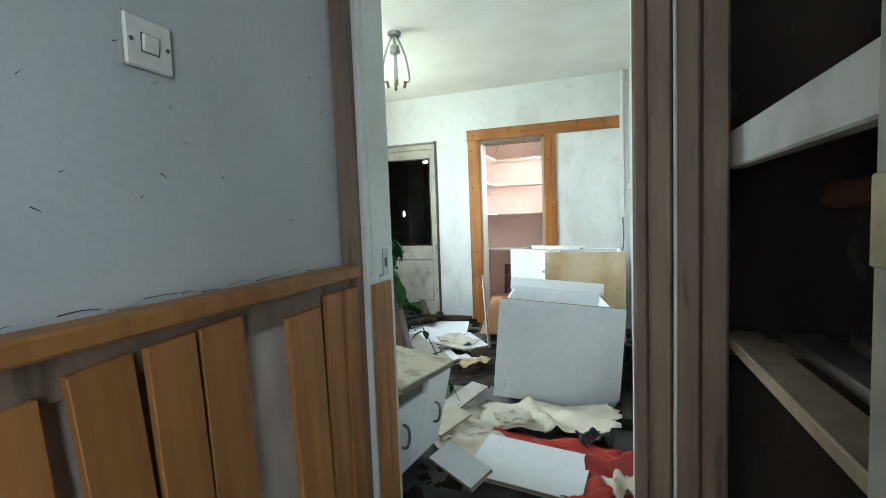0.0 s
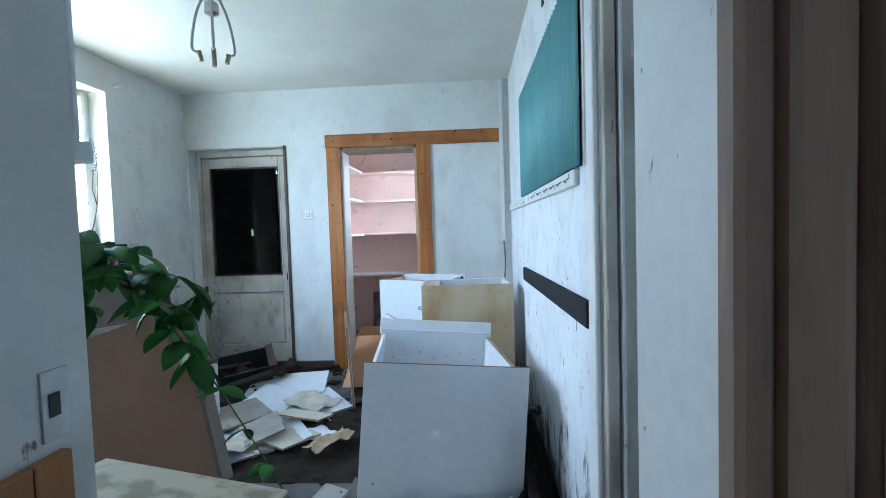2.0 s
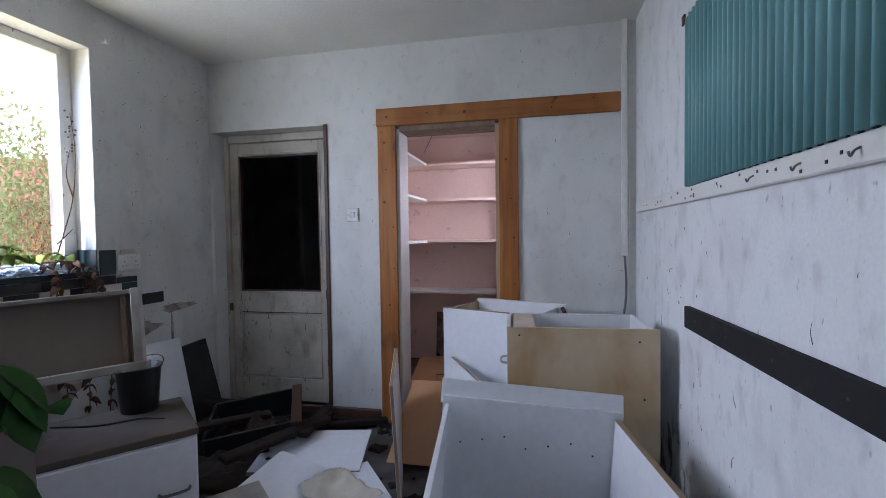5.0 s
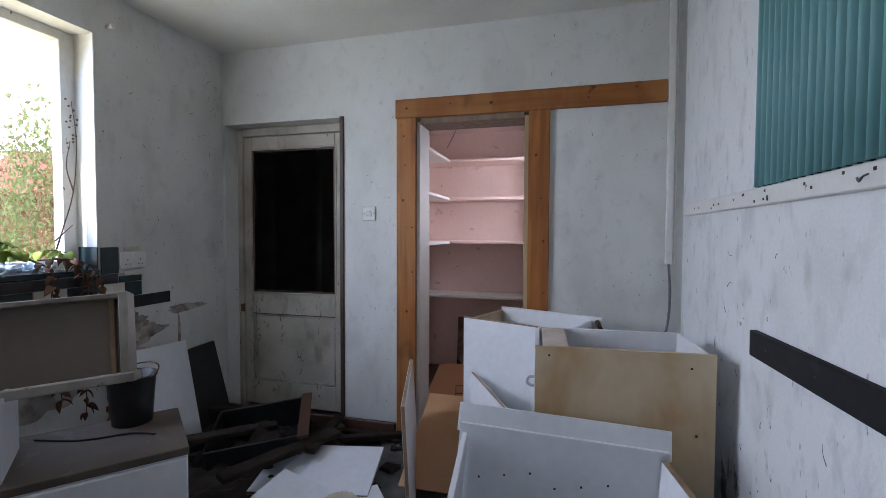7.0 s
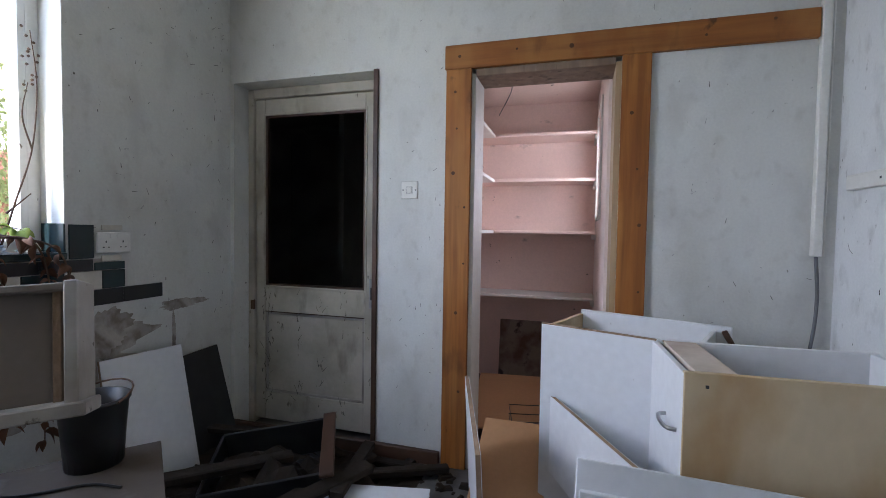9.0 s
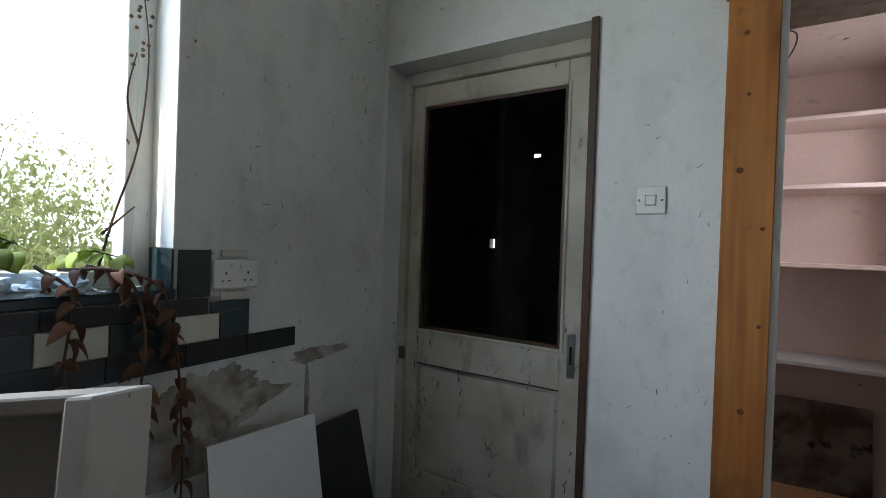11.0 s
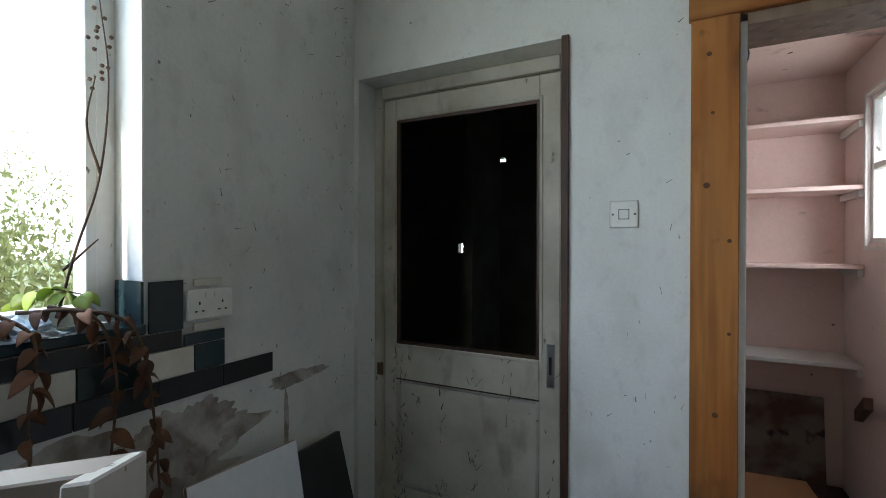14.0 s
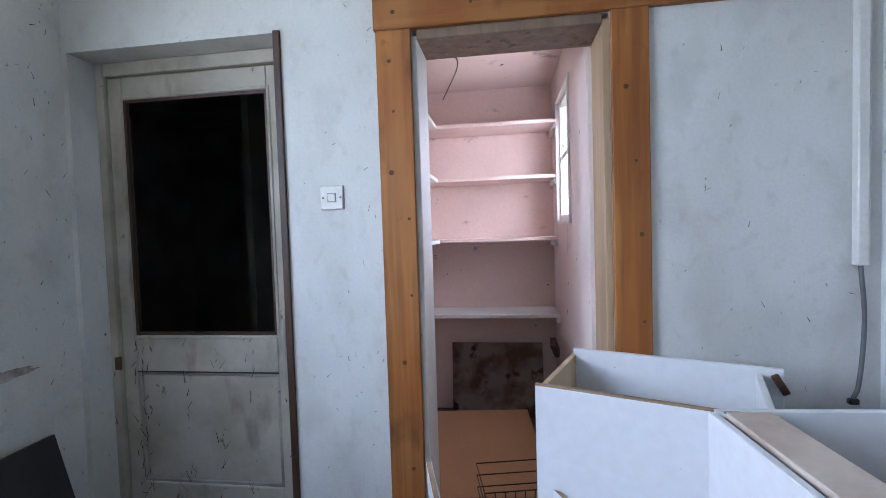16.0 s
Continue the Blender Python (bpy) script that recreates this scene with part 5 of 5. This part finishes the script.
def spray(name, runs, leaves, step, label, category, stem=STEM_G, r=0.005, seed=1, size=(0.7, 1.25), start=0.15):
    """Stems along runs of points, with leaves set along them."""
    t = thing(name, pose(*runs[0][0]), label, category)
    o = Vector(runs[0][0])
    q = random.Random(seed)
    for run in runs:
        pts = [p - o for p in bend(run, 10)]
        smooth(part("stem", tube(pts, r, 6, taper=0.4), stem, t))
        if not leaves:
            continue
        acc = 0
        for i in range(1, len(pts)):
            acc += (pts[i] - pts[i - 1]).length
            if acc > step and i / len(pts) > start:
                acc = 0
                for side in (0, 1):
                    ob = new("leaf", q.choice(leaves))
                    ob.parent = t
                    s = q.uniform(*size)
                    ob.matrix_basis = Matrix.Translation(pts[i]) @ pose(0, 0, 0, q.uniform(-40, 40), q.uniform(-10, 55), q.uniform(0, 360)) @ Matrix.Scale(s, 4)
    return t


spray("climbing_plant", [
    [(-2.63, 4.04, 1.2), (-2.33, 3.74, 1.4), (-1.98, 3.56, 1.32), (-1.75, 3.5, 1.17), (-1.55, 3.48, 1.03), (-1.43, 3.48, 0.9), (-1.37, 3.48, 0.8)],
    [(-2.23, 3.69, 1.38), (-2.08, 3.56, 1.44), (-1.91, 3.48, 1.42)],
    [(-1.98, 3.56, 1.3), (-1.85, 3.47, 1.28), (-1.69, 3.44, 1.24), (-1.53, 3.44, 1.2)],
    [(-2.18, 3.64, 1.36), (-2.03, 3.56, 1.2), (-1.98, 3.5, 1.08)],
    [(-1.83, 3.52, 1.22), (-1.77, 3.47, 1.1), (-1.75, 3.46, 1.02)],
    [(-1.58, 3.48, 1.05), (-1.45, 3.47, 1.02), (-1.36, 3.47, 0.97)],
    [(-1.72, 3.47, 1.15), (-1.58, 3.54, 1.14), (-1.46, 3.6, 1.08), (-1.4, 3.66, 0.98)],
    [(-1.62, 3.48, 1.06), (-1.52, 3.56, 0.96), (-1.46, 3.6, 0.84), (-1.42, 3.64, 0.72)],
], [BIGLEAF], 0.048, "leafy green climbing plant spilling over the cabinets", "plant", seed=4)
spray("trailing_vine", [
    [(-1.39, 3.48, 0.86), (-1.27, 3.52, 0.62), (-1.15, 3.59, 0.32), (-1.05, 3.64, 0.06)],
    [(-1.33, 3.5, 0.74), (-1.36, 3.5, 0.66)],
    [(-1.17, 3.58, 0.36), (-1.12, 3.56, 0.3)],
], [BIGLEAF], 0.17, "thin green vine trailing to the floor", "plant", seed=6, r=0.004, size=(0.5, 0.8), start=0.2)
spray("sill_creeper", [
    [(-3.25, 4.3, 1.1), (-3.05, 4.45, 1.2), (-3.0, 4.6, 1.22), (-2.98, 4.75, 1.2)],
    [(-3.3, 4.62, 1.15), (-3.12, 4.7, 1.25), (-3.04, 4.78, 1.22)],
    [(-3.3, 4.9, 1.1), (-3.1, 4.92, 1.2), (-3.0, 4.98, 1.19)],
], [YLEAF], 0.03, "yellow-green creeper growing in over the sill", "plant", STEM, 0.004, 8, (0.6, 1.1), 0.0)
spray("dead_creeper", [
    [(-3.02, 4.85, 1.16), (-2.92, 4.95, 1.15), (-2.91, 5.0, 1.0), (-2.9, 4.98, 0.75), (-2.9, 4.97, 0.4)],
    [(-3.0, 4.9, 1.17), (-2.92, 5.03, 1.12), (-2.91, 5.08, 0.95), (-2.9, 5.1, 0.6), (-2.9, 5.08, 0.3)],
    [(-3.0, 4.8, 1.17), (-2.93, 4.85, 1.1), (-2.91, 4.83, 0.9), (-2.9, 4.86, 0.5)],
], [DLEAF], 0.035, "withered brown creeper hanging down the tiles", "dead plant", STEM, 0.005, 12, (0.6, 1.2), 0.0)
spray("dead_creeper", [
    [(-2.98, 4.5, 1.15), (-2.93, 4.55, 1.08), (-2.9, 4.62, 0.9), (-2.88, 4.72, 0.6)],
    [(-3.08, 4.52, 1.14), (-3.0, 4.45, 1.3), (-3.02, 4.48, 1.6), (-3.03, 4.62, 1.82), (-3.03, 4.75, 1.8)],
    [(-3.08, 4.95, 1.13), (-3.03, 4.97, 1.3), (-3.02, 5.02, 1.5), (-3.02, 5.04, 1.75), (-3.02, 5.02, 1.95)],
    [(-3.02, 5.02, 1.5), (-3.02, 4.99, 1.62), (-3.02, 5.01, 1.75)],
    [(-3.05, 4.95, 1.25), (-3.03, 5.02, 1.33)],
], [], 0.1, "bare twining creeper stems round the window", "dead plant", STEM, 0.004, 13)
bm = bmesh.new()
for k in range(16):
    u = random.random()
    bmesh.ops.create_icosphere(bm, subdivisions=1, radius=0.006, matrix=Matrix.Translation((-3.02, 5.02 + random.uniform(-0.03, 0.03), 1.7 + 0.26 * u)))
tagged(part("seed_heads", bm, STEM), "small dried seed heads on the creeper", "seed heads", kind="stuff")

# ---- pantry ----
for i, z in enumerate((1.955, 1.615, 1.225, 0.735)):
    s = thing("shelf", pose(0, 0, 0), "pale pink painted pantry shelf", "shelf", "pantry shelves")
    part("board", span(-1.9, -0.875, 7.25, 7.548, z - 0.022, z, 0.002), PINK if i < 3 else WHITEWOOD, s)
    if i < 3:
        part("return_board", span(-1.9, -1.62, 6.3, 7.246, z - 0.024, z - 0.002, 0.002), WHITEWOOD, s)
    part("bearer", span(-0.895, -0.872, 7.26, 7.54, z - 0.06, z - 0.024, 0.002), WHITEWOOD, s)
b = panel("broken_shelf", (0.35, 0.03, 0.05), pose(-0.93, 7.05, 0.55, 0, 25, 80), "broken shelf bearer on the pantry wall", "shelf", DARKWOOD, DARKWOOD)
b = panel("mouldy_board", (0.62, 0.02, 0.50), pose(-1.28, 7.42, 0.0, -8, 0, 0), "mouldy stained board leaning in the pantry", "board", add_spots(mat("mouldy_board_face", (0.22, 0.18, 0.15), (0.09, 0.05, 0.035), rough=0.9, scale=6, fine=40, lo=0.45, hi=0.6, mix=1), (0.03, 0.02, 0.02), 9, 0.6, 0.66), DARKWOOD)
b = panel("hardboard_sheet", (0.6, 0.006, 0.85), pose(-1.3, 6.38, 0.06, -86, 0, 6), "orange-brown hardboard sheet lying in the pantry", face=ORANGEB, edge=ORANGEB)
b = panel("broken_board", (0.12, 0.02, 0.5), pose(-1.0, 6.75, 0.03, -84, 0, 25), "dark broken board on the pantry floor", face=DARKWOOD, edge=DARKWOOD)
w = thing("wire_basket", pose(-1.17, 6.33, 0.10, 0, 0, 12), "black wire basket standing on the boards", "basket")
for k in range(9):
    part("wire", tube([(-0.16 + 0.04 * k, -0.1, 0.0), (-0.17 + 0.0425 * k, -0.12, 0.1)], 0.0025, 5), BLACKPL, w)
for z in (0.0, 0.05, 0.1):
    part("rim", tube([(-0.17, -0.1 - 0.2 * z, z), (0.18, -0.1 - 0.2 * z, z), (0.18, 0.1 + 0.2 * z, z), (-0.17, 0.1 + 0.2 * z, z), (-0.17, -0.1 - 0.2 * z, z)], 0.003, 5), BLACKPL, w)
w = thing("loose_wires", pose(0, 0, 0), "cut cables hanging from the pantry ceiling", "wire")
part("strand", tube(bend([(-1.6, 6.6, 2.26), (-1.4, 6.62, 2.2), (-1.3, 6.64, 2.24)]), 0.004, 6), GREYMET, w)
part("strand", tube(bend([(-1.62, 6.65, 2.15), (-1.45, 6.66, 2.16), (-1.42, 6.66, 2.1), (-1.5, 6.68, 1.95)]), 0.003, 6), GREYMET, w)

# ---- hall ----
f = tagged(thing("trim_dado", pose(0, 0, 0), kind="structure"), "pine dado cap over the hall boards", "dado rail")
part("cap", span(-1.0, -0.93, -0.6, 2.335, 1.015, 1.05, 0.005), BOARD, f)
part("batten", span(-1.0, -0.965, -0.6, 2.335, 0.945, 1.013, 0.002), BROWN, f)
part("plaster_strip", span(-1.0, -0.985, -0.6, 2.335, 0.0, 0.945), BARE, f, "bare stained plaster behind the boards")
rnd = random.Random(61)
bm = bmesh.new()
y = 1.2
while y < 2.25:
    ln = rnd.uniform(0.02, 0.09)
    z = 1.052 + rnd.uniform(0.0, 0.009)
    tube(bend([(-0.9995, y, z), (-0.9995, y + ln * 0.5, z + rnd.uniform(-0.003, 0.005)), (-0.9995, y + ln, z + rnd.uniform(-0.003, 0.004))], 3), rnd.uniform(0.0006, 0.0014), 5, bm=bm, taper=0.5)
    y += ln * rnd.uniform(0.9, 1.8)
for k in range(40):
    y, z, ln = rnd.uniform(1.3, 2.3), rnd.uniform(1.1, 2.3), rnd.uniform(0.003, 0.014)
    tube([(-0.9995, y, z), (-0.9995, y + ln, z + rnd.uniform(-0.01, 0.012))], rnd.uniform(0.0006, 0.0014), 5, bm=bm, taper=0.5)
tagged(part("plaster_cracks", bm, DARKWOOD), "ragged cracks in the plaster above the dado", "cracks", kind="stuff")
wain = tagged(thing("trim_wainscot", pose(0, 0, 0), kind="structure"), "honey pine boards on the hall wall, some missing", "wainscot")
for y0, y1, top, lean, x in ((1.27, 1.36, 0.97, 3, -0.957), (1.455, 1.548, 0.96, 4, -0.957), (1.592, 1.688, 0.985, 5, -0.957), (1.693, 1.787, 0.99, 3, -0.955), (1.79, 1.897, 0.995, 2, -0.957), (2.035, 2.165, 0.96, 2, -0.957), (2.175, 2.255, 0.985, 0, -0.955), (2.258, 2.33, 0.985, 0, -0.947), (2.374, 2.432, 0.985, 0, -0.915), (2.434, 2.485, 0.985, 0, -0.915)):
    part("board", cube((0.016, y1 - y0, top), (0, 0, top / 2 - 0.5), 0.002), BOARD, wain, m=pose(x, (y0 + y1) / 2, 0.5, lean, 0, 0))
for y0 in (0.7, 0.9, 1.03, 1.15):
    part("board", cube((0.016, 0.11, 0.97), (0, 0, 0.485), 0.002), BOARD, wain, m=pose(-0.957, y0, 0))
c = thing("cupboard_shelf", pose(0, 0, 0), "thick chipped white shelf in the dark cupboard", "shelf")
part("board", span(0.012, 0.045, 1.71, 2.30, 1.265, 1.345, 0.004), OLDGLOSS, c)
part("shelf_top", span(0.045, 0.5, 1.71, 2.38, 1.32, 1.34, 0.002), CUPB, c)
c = thing("slatted_shelf", pose(0, 0, 0), "slatted wooden shelf with torn foam on it", "shelf")
for x0 in (0.012, 0.13, 0.25, 0.37):
    # slats behind the front one take the shade-darkened copy
    part("slat", span(x0, x0 + 0.075, 1.71, 2.34, 0.875, 0.9, 0.003), OLDPINE if x0 < 0.1 else OLDSLAT, c)
part("bearer", span(0.013, 0.5, 2.34, 2.385, 0.84, 0.873, 0.003), BROWN, c)
sheet("foam_sheet", pose(0.3, 1.87, 0.905, 0, 0, 30), 0.34, 0.22, CUPB, "torn foam on the slatted shelf, darkened for shade", "foam", 70, 0.015, 0, thick=0.02)
c = tagged(thing("trim_cupboard", pose(0, 0, 0), kind="structure"), "chipped white cupboard post with a brass latch", "door frame")
part("post", span(0.004, 0.068, 1.65, 1.705, 0, 2.5, 0.004), GRIM_SHADE, c)
part("latch", span(-0.002, 0.004, 1.668, 1.698, 1.12, 1.21, 0.002), BRASS, c, "small brass latch")
c = thing("pipe_bundle", pose(0, 0, 0), "brown lagged pipe inside the cupboard", "pipe")
part("pipe", tube([(0.2, 2.3, 1.2), (0.45, 1.7, 1.23)], 0.028, 12), RUST, c)
part("tape", tube([(0.28, 2.108, 1.2095), (0.32, 2.012, 1.2142)], 0.03, 12), CHROME, c, "silver tape")

# ---- garden ----


def shrub(name, x, y, r, h, n, material, seed, label, big=1.0):
    q = random.Random(seed)
    vs, fs = [], []
    for k in range(n):
        a, rr, zz = q.uniform(0, 6.3), r * math.sqrt(q.random()), q.random()
        rr *= (1 - 0.55 * zz) * (1 + 0.35 * math.sin(3 * a + seed) * math.sin(5 * zz + seed))
        p = Vector((x + rr * math.cos(a), y + rr * math.sin(a), -0.4 + h * zz * q.uniform(0.75, 1.15)))
        m = pose(0, 0, 0, q.uniform(0, 360), q.uniform(0, 360), q.uniform(0, 360))
        s = q.uniform(0.012, 0.03) * big
        i = len(vs)
        for d in ((-1, 0, 0), (0, -0.45, 0.15), (1, 0, 0), (0, 0.45, 0.15)):
            vs.append(p + m @ (Vector(d) * s))
        fs.append((i, i + 1, i + 2, i + 3))
    me = bpy.data.meshes.new(name)
    me.from_pydata([tuple(v) for v in vs], [], fs)
    me.materials.append(material)
    t = thing(name, pose(x, y, -0.4), label, "shrub")
    ob = new("foliage", me)
    ob.parent = t
    ob.matrix_basis = Matrix.Translation((-x, -y, 0.4))
    for k in range(4):
        part("branch", tube([(0, 0, 0), (q.uniform(-0.2, 0.2) * r, q.uniform(-0.2, 0.2) * r, h * 0.5), (q.uniform(-0.5, 0.5) * r, q.uniform(-0.5, 0.5) * r, h * 0.95)], 0.02, 6, taper=0.3), STEM, t)


for i, (x, y, r, h, n, mt) in enumerate(((-4.3, 5.2, 0.7, 1.75, 9000, SHRUB), (-4.6, 6.6, 1.0, 2.3, 12000, SHRUB_R), (-5.4, 4.2, 0.9, 1.7, 9000, SHRUB), (-6.4, 7.5, 1.4, 3.0, 8000, SHRUB), (-6.8, 5.4, 1.2, 2.1, 6500, SHRUB), (-7.5, 3.2, 1.3, 2.2, 6500, SHRUB), (-9.5, 9.5, 2.0, 3.4, 4200, SHRUB_R), (-10, 6.0, 1.8, 2.8, 3800, SHRUB), (-12.5, 8.0, 2.2, 3.5, 4200, SHRUB), (-4.2, 3.4, 0.6, 1.45, 3500, SHRUB))):
    shrub("shrub", x, y, r, h, n, mt, 30 + i, big=1.0 if x > -6 else 1.8, label="overgrown sunlit shrub outside the window" if mt is SHRUB else "russet overgrown shrub outside the window")


def outhouse():
    t = thing("brick_outhouse", pose(-11.5, 13.5, -0.4, 0, 0, 35), "low red brick outhouse with a clay tile roof", "house")
    part("wall", span(-3, 3, -2, 2, 0, 2.6), BRICKH, t)
    bm = bmesh.new()
    for s in (-1, 1):
        cube((6.6, 2.7, 0.1), (0, s * 1.1, 3.1), 0, pose(0, 0, 0, -s * 27, 0, 0), bm=bm)
    part("roof", bm, ROOFT, t)
    w = part("window", span(-1.6, -0.4, -2.04, -1.99, 0.9, 2.1), PINE, t, "orange-brown window frame")
    part("pane", span(-1.5, -0.5, -2.05, -2.03, 1.0, 2.0), GLASS, w)
    part("door", span(0.5, 1.4, -2.04, -1.99, 0.0, 2.1), PINE, t)


outhouse()
